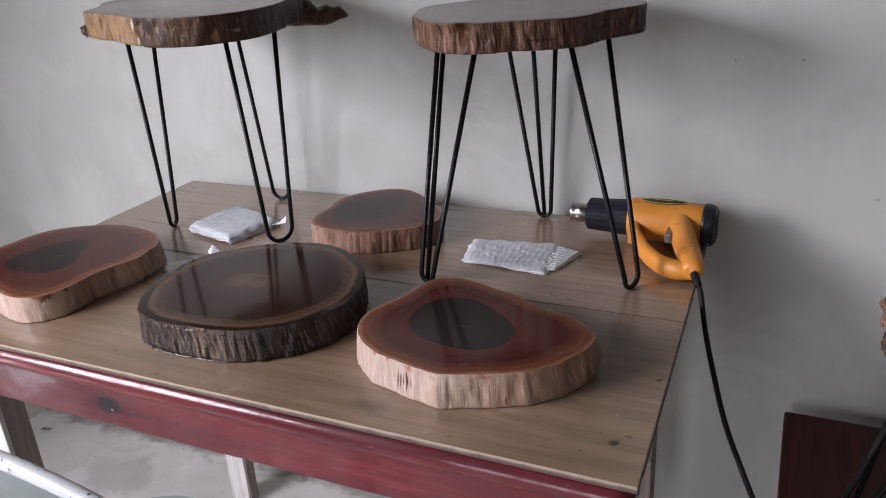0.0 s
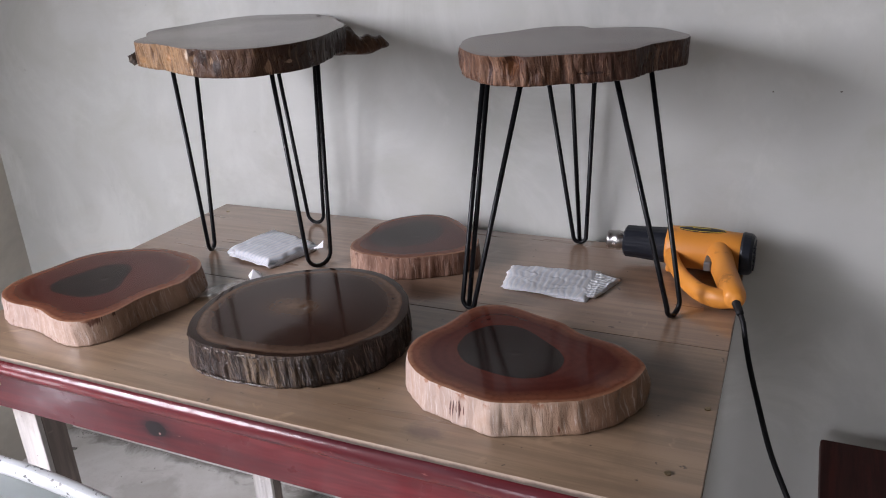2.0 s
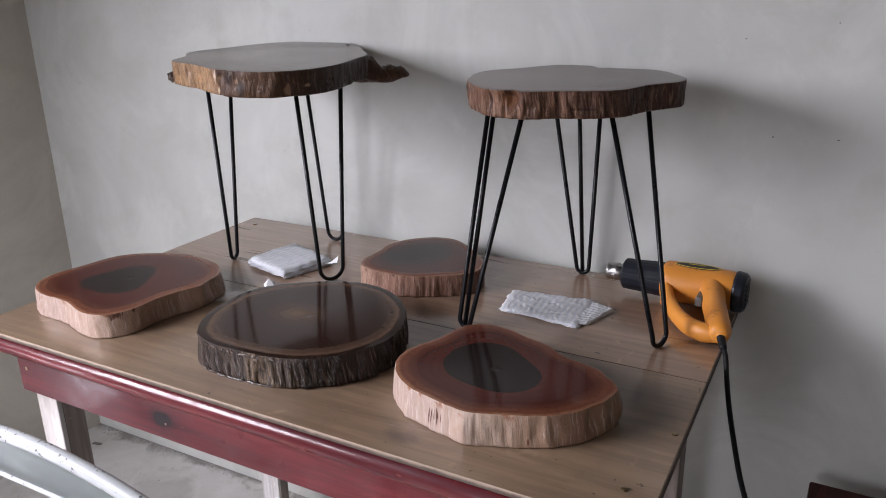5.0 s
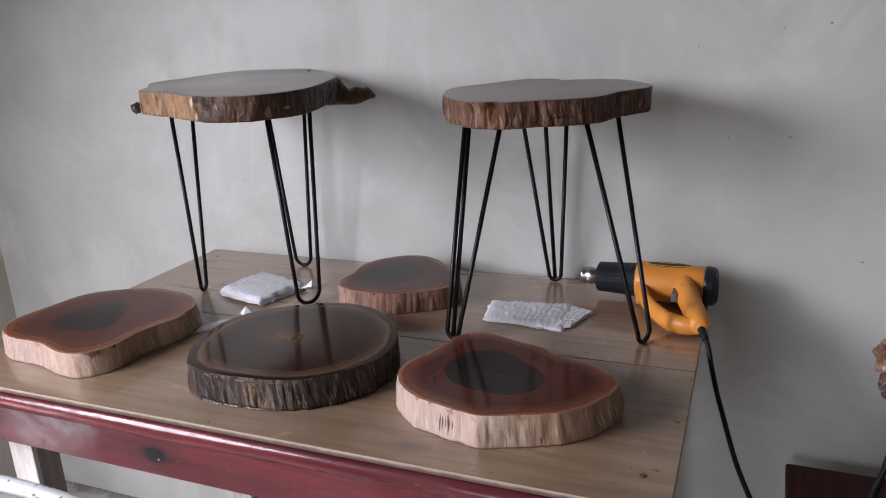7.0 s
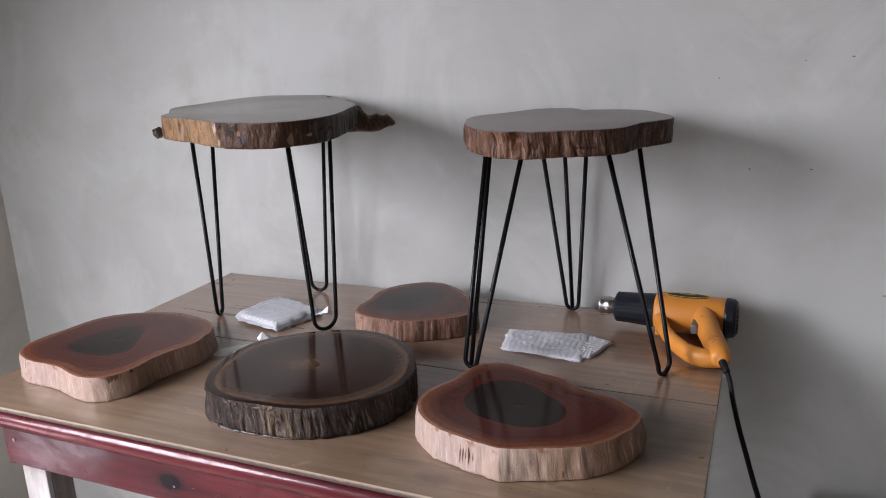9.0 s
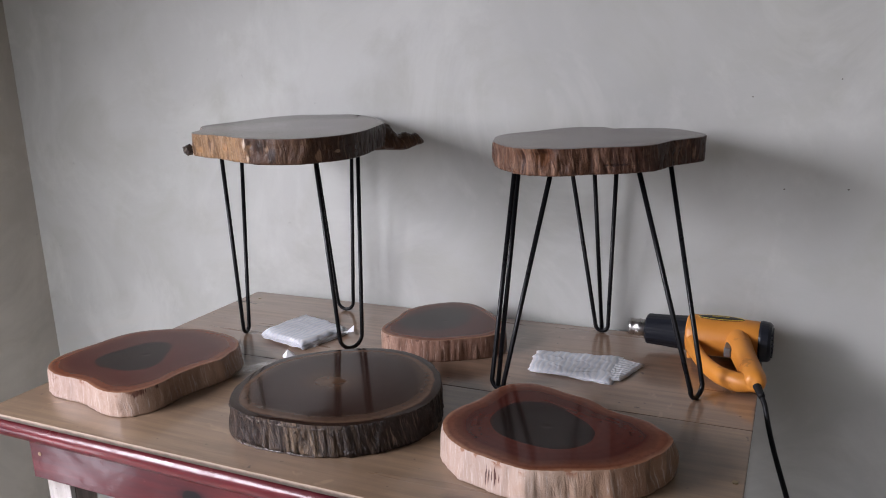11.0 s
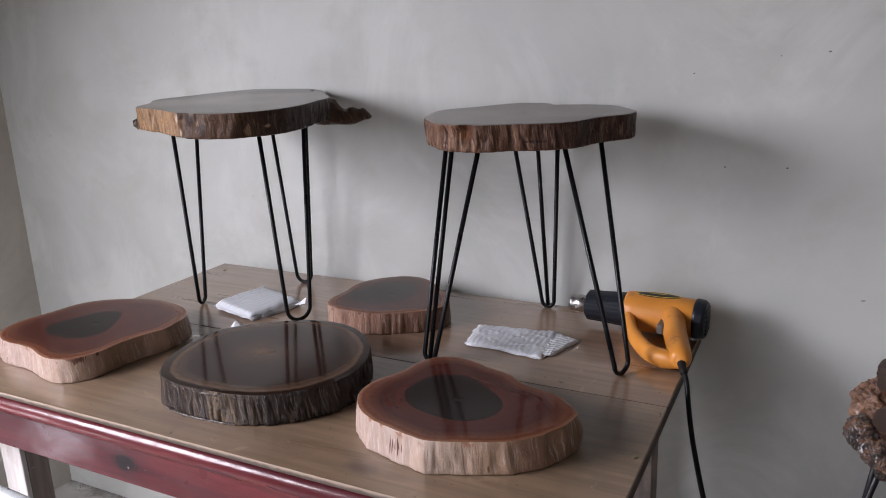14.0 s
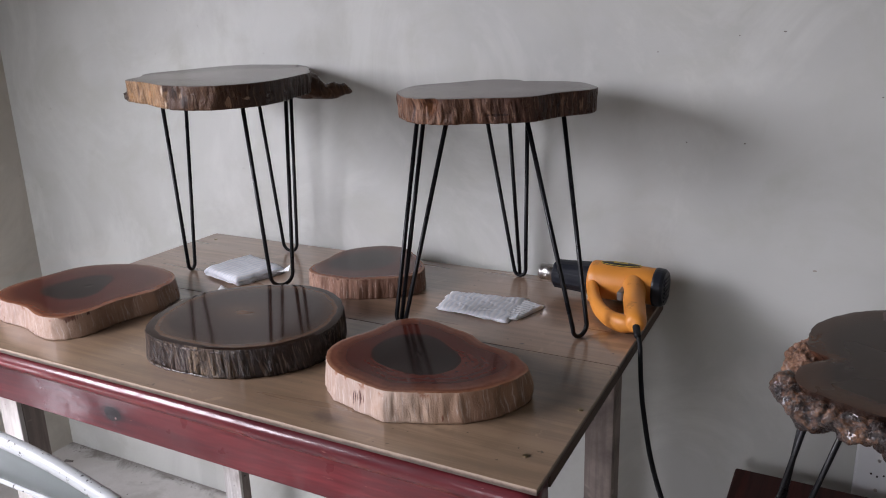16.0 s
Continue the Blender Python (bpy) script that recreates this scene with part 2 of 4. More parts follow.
WALL = plaster("limewashed_plaster", (0.505, 0.513, 0.48), (0.41, 0.413, 0.36))
SIDE_WALL = plaster("stained_plaster", (0.5, 0.47, 0.41), (0.42, 0.38, 0.31))
# unseen ceiling and far walls: toned dark and warm to steer the bounce light
CEILING = plaster("ceiling_paint", (0.2, 0.19, 0.175), (0.16, 0.15, 0.14))
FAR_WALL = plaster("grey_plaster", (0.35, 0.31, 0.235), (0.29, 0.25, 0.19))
FLOOR = concrete("worn_concrete")
TOP_WOOD = board("varnished_plywood", (0.27, 0.19, 0.12), (0.205, 0.138, 0.087), 0.32, 0, 0.75, 1.0, (0.16, 0.108, 0.072), ((-0.01, -0.657, 0.03, 0.7), (0.19, -0.4, 0.09, 0.3), (-0.46, -0.4, 0.06, 0.3)))
REAR_WOOD = board("varnished_plywood_darker", (0.315, 0.212, 0.145), (0.24, 0.155, 0.103), 0.3, 0, 0.75, 1.0, (0.15, 0.096, 0.062))


def ply_edge():
    m, nt, b = material("plywood_edge", (0.3, 0.23, 0.17), 0.6)
    x, y, z = axes(nt, place(nt))
    rag = cloud(nt, place(nt, (1, 1, 0.3)), 60, 4, 0.65)
    layer = calc(nt, "ADD", calc(nt, "SUBTRACT", H, z), calc(nt, "MULTIPLY", calc(nt, "SUBTRACT", rag, 0.5), 0.005))
    c = ramp(nt, calc(nt, "MULTIPLY", layer, 100.0), [(0.22, (0.28, 0.215, 0.16)), (0.36, (0.17, 0.13, 0.095)), (0.52, (0.075, 0.05, 0.038)), (0.8, (0.06, 0.04, 0.03))])
    put(nt, b.inputs["Base Color"], c)
    relief(nt, b, rag, 0.6, 0.002)
    return m


PLY_EDGE = ply_edge()
LEG_DARK = board("dark_batten", (0.1, 0.068, 0.05), (0.055, 0.038, 0.03), 0.6, 1)
LEG_DARK.node_tree.nodes["Principled BSDF"].inputs["Specular IOR Level"].default_value = 0.2
LEG_WHITE = board("whitewashed_wood", (0.62, 0.6, 0.58), (0.45, 0.42, 0.39), 0.6, 2, 0, 1.0, (0.2, 0.15, 0.12))
LEG_GREY = board("weathered_wood", (0.3, 0.25, 0.22), (0.2, 0.16, 0.14), 0.7, 2, 0, 1.0, (0.1, 0.08, 0.07))
BENCH_RED = board("dark_red_stain", (0.095, 0.022, 0.018), (0.052, 0.013, 0.011), 0.45, 1)
BENCH_RED.node_tree.nodes["Principled BSDF"].inputs["Specular IOR Level"].default_value = 0.2
BLACK_ROD = painted("black_lacquered_steel", (0.006, 0.006, 0.007), 0.3, None, 0.66, 0.0, 40, 0.18)
ORANGE = painted("orange_plastic", (0.7, 0.27, 0.04), 0.42, (0.5, 0.19, 0.035), 0.6, 0, 24)
BLACK_PLASTIC = painted("black_plastic", (0.012, 0.014, 0.02), 0.42, None, 0.66, 0.0, 40, 0.3)
GREY_PLASTIC = painted("grey_plastic", (0.12, 0.11, 0.105), 0.4)
STEEL = painted("brushed_steel", (0.55, 0.53, 0.51), 0.3, (0.3, 0.27, 0.24), 0.68, 1.0, 60)
BRASS = painted("dull_brass", (0.3, 0.24, 0.15), 0.35, None, 0.7, 1.0)
YELLOW = painted("yellow_print", (0.7, 0.5, 0.05), 0.5)
RUBBER = painted("black_rubber", (0.009, 0.009, 0.01), 0.5, None, 0.66, 0.0, 40, 0.2)
CHAIR_WHITE = painted("chipped_white_paint", (0.44, 0.46, 0.46), 0.34, (0.05, 0.05, 0.045), 0.6, 0, 95)
CHAIR_GREY = painted("grey_enamel", (0.26, 0.29, 0.28), 0.35, (0.14, 0.13, 0.12), 0.72, 0, 20)
PLATE_WHITE = painted("white_switch_plastic", (0.74, 0.76, 0.77), 0.35)
# holes are solid discs and dots; their inner shade is this dark colour
HOLE = painted("dark_hole", (0.035, 0.03, 0.026), 0.8)
GRIT = painted("dark_grit", (0.17, 0.155, 0.14), 0.9)
CHIP = painted("flaked_spot", (0.34, 0.31, 0.27), 0.8)
FRAME_PAINT = painted("window_frame_paint", (0.5, 0.48, 0.45), 0.4)


def apron_wood():
    m, nt, b = material("red_varnished_wood", (0.14, 0.02, 0.018), 0.2, 0, 0.4, 0.14)
    b.inputs["Coat Roughness"].default_value = 0.085
    p = place(nt, (1.7, 24, 24))
    grain, fig = cloud(nt, p, 3.0, 5, 0.6), cloud(nt, p, 0.6, 4, 0.55, 1.0)
    c = mix(nt, ramp(nt, fig, [(0.4, 0.0), (0.6, 1.0)]), (0.058, 0.01, 0.014), (0.165, 0.027, 0.03))
    c = mix(nt, ramp(nt, grain, [(0.42, 0.5), (0.58, 0.0)]), c, (0.06, 0.01, 0.012))
    q = place(nt)
    x, y, z = axes(nt, q)
    d = calc(nt, "SQRT", calc(nt, "ADD", calc(nt, "POWER", calc(nt, "MULTIPLY", calc(nt, "ADD", x, 0.423), 0.65), 2), calc(nt, "POWER", calc(nt, "SUBTRACT", z, 0.681), 2)))
    d = calc(nt, "ADD", d, calc(nt, "MULTIPLY", calc(nt, "SUBTRACT", cloud(nt, q, 50, 3), 0.5), 0.008))
    c = mix(nt, ramp(nt, calc(nt, "MULTIPLY", d, 10), [(0.06, 1.0), (0.15, 0.75), (0.2, 0.4), (0.45, 0.0)]), c, (0.03, 0.006, 0.009))
    scratch = cloud(nt, place(nt, (14, 60, 60), (2, 0, 5)), 2.0, 6, 0.75)
    c = mix(nt, ramp(nt, scratch, [(0.64, 0.0), (0.69, 0.5)]), c, (0.36, 0.17, 0.14))
    wave = calc(nt, "SINE", calc(nt, "ADD", calc(nt, "MULTIPLY", z, 420.0), calc(nt, "MULTIPLY", cloud(nt, place(nt, (1, 1, 2.0)), 4, 3), 34.0)))
    c = mix(nt, ramp(nt, wave, [(0.2, 0.0), (1.0, 0.45)]), c, (0.085, 0.012, 0.014))
    seam = calc(nt, "ABSOLUTE", calc(nt, "SUBTRACT", z, calc(nt, "MULTIPLY_ADD", cloud(nt, place(nt, (9, 1, 1)), 3, 4), 0.012, 0.7145)))
    flake = calc(nt, "MULTIPLY", ramp(nt, calc(nt, "MULTIPLY", seam, 100.0), [(0.1, 1.0), (0.45, 0.0)]), ramp(nt, cloud(nt, place(nt, (1, 1, 1.6), (4, 4, 1)), 90, 4, 0.7), [(0.52, 0.0), (0.58, 0.85)]))
    raw = calc(nt, "MULTIPLY", ramp(nt, calc(nt, "MULTIPLY", seam, 40.0), [(0.2, 1.0), (0.6, 0.0)]), ramp(nt, cloud(nt, place(nt, (1, 1, 2.2), (1, 6, 2)), 9, 5, 0.65), [(0.52, 0.0), (0.57, 0.75)]))
    c = mix(nt, raw, c, (0.2, 0.032, 0.018))
    c = mix(nt, flake, c, (0.44, 0.28, 0.24))
    c = mix(nt, ramp(nt, calc(nt, "MULTIPLY", d, 10), [(0.115, 1.0), (0.13, 0.25), (0.18, 0.0)]), c, (0.006, 0.003, 0.004))
    e = calc(nt, "SQRT", calc(nt, "ADD", calc(nt, "POWER", calc(nt, "ADD", x, 0.416), 2), calc(nt, "POWER", calc(nt, "SUBTRACT", z, 0.675), 2)))
    c = mix(nt, ramp(nt, calc(nt, "MULTIPLY", e, 100), [(0.12, 0.8), (0.25, 0.0)]), c, (0.36, 0.22, 0.2))
    put(nt, b.inputs["Base Color"], c)
    put(nt, b.inputs["Roughness"], ramp(nt, cloud(nt, q, 18, 5), [(0.3, 0.24), (0.75, 0.46)]))
    relief(nt, b, calc(nt, "ADD", grain, calc(nt, "MULTIPLY", cloud(nt, q, 45, 5, 0.7), 2.0)), 0.1, 0.0015)
    put(nt, b.inputs["Coat Weight"], ramp(nt, cloud(nt, place(nt, (1, 1, 1.5), (3, 1, 8)), 26, 6, 0.7, 0.5), [(0.4, 0.14), (0.56, 0.46)]))
    nt.links.new(b.inputs["Normal"].links[0].from_socket, b.inputs["Coat Normal"])
    return m


APRON = apron_wood()


def tissue():
    m, nt, b = material("embossed_paper_tissue", (0.82, 0.83, 0.85), 0.9)
    b.inputs["Subsurface Weight"].default_value = 0.0
    v = attr(nt, "rib")
    w = calc(nt, "MULTIPLY_ADD", calc(nt, "SINE", calc(nt, "MULTIPLY", v, TAU / 0.0098)), 0.5, 0.5)
    # groove shade of the embossing is put into the colour as grey-blue
    put(nt, b.inputs["Base Color"], mix(nt, ramp(nt, w, [(0.0, 0.9), (0.55, 0.0)]), (0.97, 0.975, 0.985), (0.84, 0.88, 0.93)))
    relief(nt, b, calc(nt, "ADD", w, calc(nt, "MULTIPLY", cloud(nt, place(nt), 60, 4), 0.2)), 0.4, 0.0012)
    return m


TISSUE = tissue()


# ---- building ----
def thing(name, label, category, group="", at=(0, 0, 0)):
    ob = tagged(new(name), label, category, group)
    ob.location = at
    ob.empty_display_size = 0.05
    return ob


def part(name, bm, mat, parent=None, label="", smooth=False, attrs=()):
    me = bpy.data.meshes.new(name)
    bm.to_mesh(me)
    bm.free()
    me.materials.append(mat)
    if smooth:
        me.shade_smooth()
    for key, values in attrs:
        me.attributes.new(key, "FLOAT", "POINT").data.foreach_set("value", values)
    ob = new(name, me)
    if label:
        ob["label"] = label
    if parent:
        ob.parent = parent
        up = parent
        shift = Vector()
        while up:
            shift += up.location
            up = up.parent
        ob.location = -shift
    return ob


def box(x0, x1, y0, y1, z0, z1, bevel=0.0, bm=None):
    bm = bm or bmesh.new()
    r = bmesh.ops.create_cube(bm, size=1, matrix=Matrix.Translation(((x0 + x1) / 2, (y0 + y1) / 2, (z0 + z1) / 2)) @ Matrix.Diagonal((x1 - x0, y1 - y0, z1 - z0, 1)))
    if bevel:
        edges = list({e for v in r["verts"] for e in v.link_edges})
        bmesh.ops.bevel(bm, geom=edges, offset=bevel, segments=2, affect="EDGES", profile=0.5)
    return bm


def disc(at, normal, r, depth, seg=16, bm=None, r2=None):
    bm = bm or bmesh.new()
    m = Matrix.Translation(at) @ Vector(normal).to_track_quat("Z", "Y").to_matrix().to_4x4()
    bmesh.ops.create_cone(bm, cap_ends=True, segments=seg, radius1=r, radius2=r if r2 is None else r2, depth=depth, matrix=m)
    return bm


def spline(points, n=12):
    """A smooth way through the points (Catmull-Rom)."""
    p = [Vector(q) for q in points]
    p = [2 * p[0] - p[1]] + p + [2 * p[-1] - p[-2]]
    out = []
    for i in range(1, len(p) - 2):
        a, b, c, d = p[i - 1:i + 3]
        for k in range(n):
            t = k / n
            out.append(0.5 * (2 * b + (c - a) * t + (2 * a - 5 * b + 4 * c - d) * t * t + (3 * b - a - 3 * c + d) * t ** 3))
    return out + [p[-2]]


def tube(path, radius, seg=10, bm=None, closed_ends=True):
    """A round bar along a way; radius: one number, or one for each point."""
    bm = bm or bmesh.new()
    path = [Vector(p) for p in path]
    rad = radius if isinstance(radius, list) else [radius] * len(path)
    side = None
    loops = []
    for i, p in enumerate(path):
        d = (path[min(i + 1, len(path) - 1)] - path[max(i - 1, 0)]).normalized()
        if side is None:
            side = d.orthogonal().normalized()
        side = (side - d * side.dot(d)).normalized()
        other = d.cross(side)
        loops.append([bm.verts.new(p + rad[i] * (math.cos(TAU * k / seg) * side + math.sin(TAU * k / seg) * other)) for k in range(seg)])
    for a, b in zip(loops, loops[1:]):
        for k in range(seg):
            bm.faces.new((a[k], a[(k + 1) % seg], b[(k + 1) % seg], b[k]))
    if closed_ends:
        bm.faces.new(loops[0][::-1])
        bm.faces.new(loops[-1])
    return bm


def lathe(profile, at, axis, seg=28, bm=None, stretch=1.0):
    """A turned piece: (along, radius) pairs about an axis that starts at a point."""
    bm = bm or bmesh.new()
    m = Matrix.Translation(at) @ Vector(axis).to_track_quat("Z", "Y").to_matrix().to_4x4()
    loops = [[bm.verts.new(m @ Vector((r * math.cos(TAU * k / seg), r * math.sin(TAU * k / seg), h * stretch))) for k in range(seg)] for h, r in profile]
    for a, b in zip(loops, loops[1:]):
        for k in range(seg):
            bm.faces.new((a[k], a[(k + 1) % seg], b[(k + 1) % seg], b[k]))
    bm.faces.new(loops[0][::-1])
    bm.faces.new(loops[-1])
    return bm


def outline(r0, coef):
    """A closed uneven outline: the radius by the angle, from the wave pairs 2, 3, 4 and so on."""
    def r(a):
        return r0 + sum(coef[2 * k] * math.cos((k + 2) * a) + coef[2 * k + 1] * math.sin((k + 2) * a) for k in range(len(coef) // 2))
    return r


def slice_of_trunk(owner, centre, z0, z1, r, rough, face_mat, side_mat, heart=None, flare=0.0, seed=0, names=("cut_face", "bark_edge"), crest=0.0, labels=("", ""), dents=(), crease=0.0):
    """The two looks of a cross cut trunk: its varnished face and its fibrous side with the underside."""
    n, levels, hoops = 960 if crease else 480, 12, 26
    cx, cy = centre
    hc, hr = heart or ((cx, cy), lambda a: 0.25 * r(a))

    def rim(a, h):
        # h: 0 at the foot, 1 at the face
        x, y = math.cos(a), math.sin(a)
        q = Vector((x * 2.2, y * 2.2, seed * 7.3 + h * 0.25))
        f = Vector((x * r(a) * 260, y * r(a) * 260, h * 1.2 + seed))
        g = Vector((x * r(a) * 70, y * r(a) * 70, h * 0.8 + seed))
        d = rough * (0.22 * noise.noise(f) + 0.6 * noise.noise(g)) + rough * 1.1 * noise.noise(q * 2.5) + rough * 0.9 * noise.noise(q * 7)
        if crease:
            e = Vector((x * r(a) * 75 + 0.25 * h, y * r(a) * 75, h * 0.9 + seed * 3))
            d -= crease * max(0.0, 1 - 5 * abs(noise.noise(e))) * min(1, 2.2 * (1 - h) + 0.12)
        out = flare * (1 - h)
        for turn0, wide, h0, deep in dents:
            gap = (a / TAU - turn0 + 0.5) % 1 - 0.5
            out -= deep * math.exp(-(gap / wide) ** 2 - ((h - h0) / 0.45) ** 2)
        return r(a) + d * (0.35 + 0.65 * min(1, 4 * (1 - h))) + out

    bm = bmesh.new()
    arc, turn, high = [], [], []
    rows = []
    for j in range(levels + 1):
        h = (0.0, 0.03, 0.1, 0.2, 0.3, 0.4, 0.5, 0.6, 0.7, 0.8, 0.9, 0.97, 1.0)[j]
        row = []
        run = 0.0
        for i in range(n):
            a = TAU * i / n
            rr = rim(a, h)
            if j == 0:
                rr -= 0.002
            if j == levels:
                rr -= 0.0004
            row.append(bm.verts.new((cx + rr * math.cos(a), cy + rr * math.sin(a), z0 + (z1 - z0) * h + (crest * noise.noise(Vector((i * 0.35, seed, 2))) if 0 < j < levels else 0))))
            run += r(a) * TAU / n
            arc.append(run), turn.append(i / n), high.append(h)
        rows.append(row)
    for lo, hi in zip(rows, rows[1:]):
        for i in range(n):
            bm.faces.new((lo[i], lo[(i + 1) % n], hi[(i + 1) % n], hi[i]))
    bm.faces.new(rows[0][::-1])
    part(names[1], bm, side_mat, owner, labels[1], True, (("arc", arc), ("turn", turn), ("high", high)))

    bm = bmesh.new()
    ring, core = [], []
    rows = []
    mid = bm.verts.new((cx, cy, z1))
    ring.append(0.0), core.append(math.hypot(cx - hc[0], cy - hc[1]) / max(hr(math.atan2(cy - hc[1], cx - hc[0])), 1e-4))
    for j in range(1, hoops + 1):
        f = j / hoops
        row = []
        for i in range(n // 2):
            a = TAU * i / (n // 2)
            rr = rim(a, 1.0) - 0.0004
            x, y = cx + rr * f * math.cos(a), cy + rr * f * math.sin(a)
            row.append(bm.verts.new((x, y, z1 + (0.0006 if j < hoops else 0.0))))
            ring.append(f)
            core.append(math.hypot(x - hc[0], y - hc[1]) / hr(math.atan2(y - hc[1], x - hc[0])))
        rows.append(row)
    k = n // 2
    for i in range(k):
        bm.faces.new((mid, rows[0][i], rows[0][(i + 1) % k]))
    for lo, hi in zip(rows, rows[1:]):
        for i in range(k):
            bm.faces.new((lo[i], hi[i], hi[(i + 1) % k], lo[(i + 1) % k]))
    part(names[0], bm, face_mat, owner, labels[0], True, (("ring", ring), ("heart", core)))


def lumps(blobs, seed, mesh_detail=3, knob=0.3):
    """Knotted growth: overlapping uneven clumps, each (centre, size in x, y, z)."""
    bm = bmesh.new()
    for k, (c, s) in enumerate(blobs):
        r = bmesh.ops.create_icosphere(bm, subdivisions=mesh_detail, radius=1.0)
        for v in r["verts"]:
            d = v.co.normalized()
            f = 1 + knob * noise.noise(d * 2.1 + Vector((seed, k * 3.1, 0))) + 0.5 * knob * noise.noise(d * 5.5 + Vector((k, seed, 4)))
            v.co = Vector(c) + Vector((d.x * s[0], d.y * s[1], d.z * s[2])) * f
    return bm


# ---- the room ----
W0, W1, D1, HIGH = -1.545, 2.3, -3.4, 2.7
north = tagged(part("wall_north", box(W0 - 0.15, W1 + 0.15, 0.0, 0.15, -0.1, HIGH), WALL), "off-white limewashed plaster wall with faint stains", "wall", "", "structure")
(wy0, wy1, wz0, wz1), (hy0, hy1, hz0, hz1) = WINDOWS
west_bm = bmesh.new()
for a, b, lo, hi in ((D1, wy0, -0.1, HIGH), (wy0, hy0, -0.1, wz0), (wy0, hy0, wz1, HIGH), (hy0, hy1, -0.1, -0.0005), (hy0, hy1, hz1, wz0), (hy0, hy1, wz1, HIGH), (hy1, 0.0, -0.1, HIGH)):
    box(W0 - 0.15, W0, a, b, lo, hi, 0, west_bm)
west = tagged(part("wall_west", west_bm, SIDE_WALL), "stained off-white plaster side wall with a window and a hatch", "wall", "", "structure")
tagged(part("wall_east", box(W1, W1 + 0.15, D1, 0.0, -0.1, HIGH), FAR_WALL), "plain grey-brown plaster wall, unseen, toned for bounce light", "wall", "", "structure")
south_bm = box(W0 - 0.15, FILL_OPENING[0], D1 - 0.15, D1, -0.1, HIGH)
box(FILL_OPENING[1], W1 + 0.15, D1 - 0.15, D1, -0.1, HIGH, 0, south_bm)
box(FILL_OPENING[0], FILL_OPENING[1], D1 - 0.15, D1, FILL_OPENING[3], HIGH, 0, south_bm)
tagged(part("wall_south", south_bm, FAR_WALL), "unseen grey plaster wall with an added opening for fill light", "wall", "", "structure")
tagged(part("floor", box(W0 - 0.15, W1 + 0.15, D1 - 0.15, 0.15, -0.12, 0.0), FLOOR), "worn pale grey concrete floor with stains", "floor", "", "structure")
tagged(part("ceiling", box(W0 - 0.15, W1 + 0.15, D1 - 0.15, 0.15, HIGH, HIGH + 0.12), CEILING), "plain dark grey ceiling, unseen, toned to limit bounce light", "ceiling", "", "structure")

for name, label, kind, (y0, y1, z0, z1) in (("window_1", "open window with a grey painted frame", "window", WINDOWS[0]), ("door_1", "open hatch with a grey painted frame", "hatch", WINDOWS[1])):
    opening = tagged(new(name), label, kind, "", "structure")
    boards = [(y0, y1, z1 - 0.03, z1), (y0, y0 + 0.03, z0 + 0.0305 if z0 else 0.0, z1 - 0.0305), (y1 - 0.03, y1, z0 + 0.0305 if z0 else 0.0, z1 - 0.0305)]
    if z0 > 0:
        boards.append((y0, y1, z0, z0 + 0.03))
    for a, b, lo, hi in boards:
        part("frame_board", box(W0 - 0.04, W0 + 0.008, a, b, lo, hi, 0.003), FRAME_PAINT, opening)

# nail holes and flaked spots in the plaster
for k, (x, z, s) in enumerate(((0.296, 1.038, 1.5), (0.391, 1.04, 1.4), (0.438, 1.22, 1.3), (0.37, 1.215, 1.2), (0.24, 1.19, 1.1), (0.517, 0.832, 1.9), (0.62, 1.24, 1.6), (0.585, 1.12, 1.0))):
    bm = bmesh.new()
    bmesh.ops.create_icosphere(bm, subdivisions=2, radius=0.00095 * s, matrix=Matrix.Translation((x, -0.0002, z)) @ Matrix.Diagonal((1.0 + 0.5 * (k % 3), 0.35, 0.9, 1)))
    part("nail_hole" if s < 1.8 else "flaked_spot", bm, GRIT if s < 1.8 else CHIP, north)
for x, y, z, s in ((W0, -0.32, 0.72, 1.7), (W0, -0.42, 1.05, 1.2)):
    bm = bmesh.new()
    bmesh.ops.create_icosphere(bm, subdivisions=2, radius=0.0016 * s, matrix=Matrix.Translation((x, y, z)) @ Matrix.Diagonal((0.35, 1.2, 0.9, 1)))
    part("nail_hole", bm, HOLE, west)

# dirt along the foot of the walls
rng = random.Random(5)
bm = bmesh.new()
for k in range(320):
    near = rng.random() < 0.88
    x = rng.uniform(-1.5, -0.45) if near else rng.uniform(-1.5, -0.6)
    band = 0.004 + 0.018 * max(0.0, noise.noise(Vector((x * 7, 2, 1))) + 0.35)
    c = (x, -abs(rng.gauss(0, band)) - 0.001 if near else rng.uniform(-0.6, -0.05), 0.0008)
    s = rng.uniform(0.0005, 0.002)
    bmesh.ops.create_icosphere(bm, subdivisions=1, radius=s, matrix=Matrix.Translation(c) @ Euler((0, 0, rng.uniform(0, 3))).to_matrix().to_4x4() @ Matrix.Diagonal((1.5, 0.9, 0.4, 1)))
tagged(part("grit", bm, GRIT), "dark crumbs of plaster and dirt along the floor edge", "debris", "", "stuff")

bm = box(-0.014, 0.014, -0.006, 0.006, 0.0, 0.003, 0.0008)
for v in bm.verts:
    v.co.y *= 0.6 + 0.4 * math.cos(v.co.x * 90 + 0.4)
    v.co.z += 0.12 * abs(v.co.x)
bm.transform(Matrix.Translation((-1.452, -0.085, 0.0)) @ Matrix.Rotation(0.25, 4, "Z"))
tagged(part("wood_chip", bm, GRIT), "dark flat wood chip lying on the floor", "wood chip")

# ---- the work table ----
table = thing("work_table", "worn wooden work table with plywood top and red varnished front rail", "table", "", (-0.26, -0.36, 0))
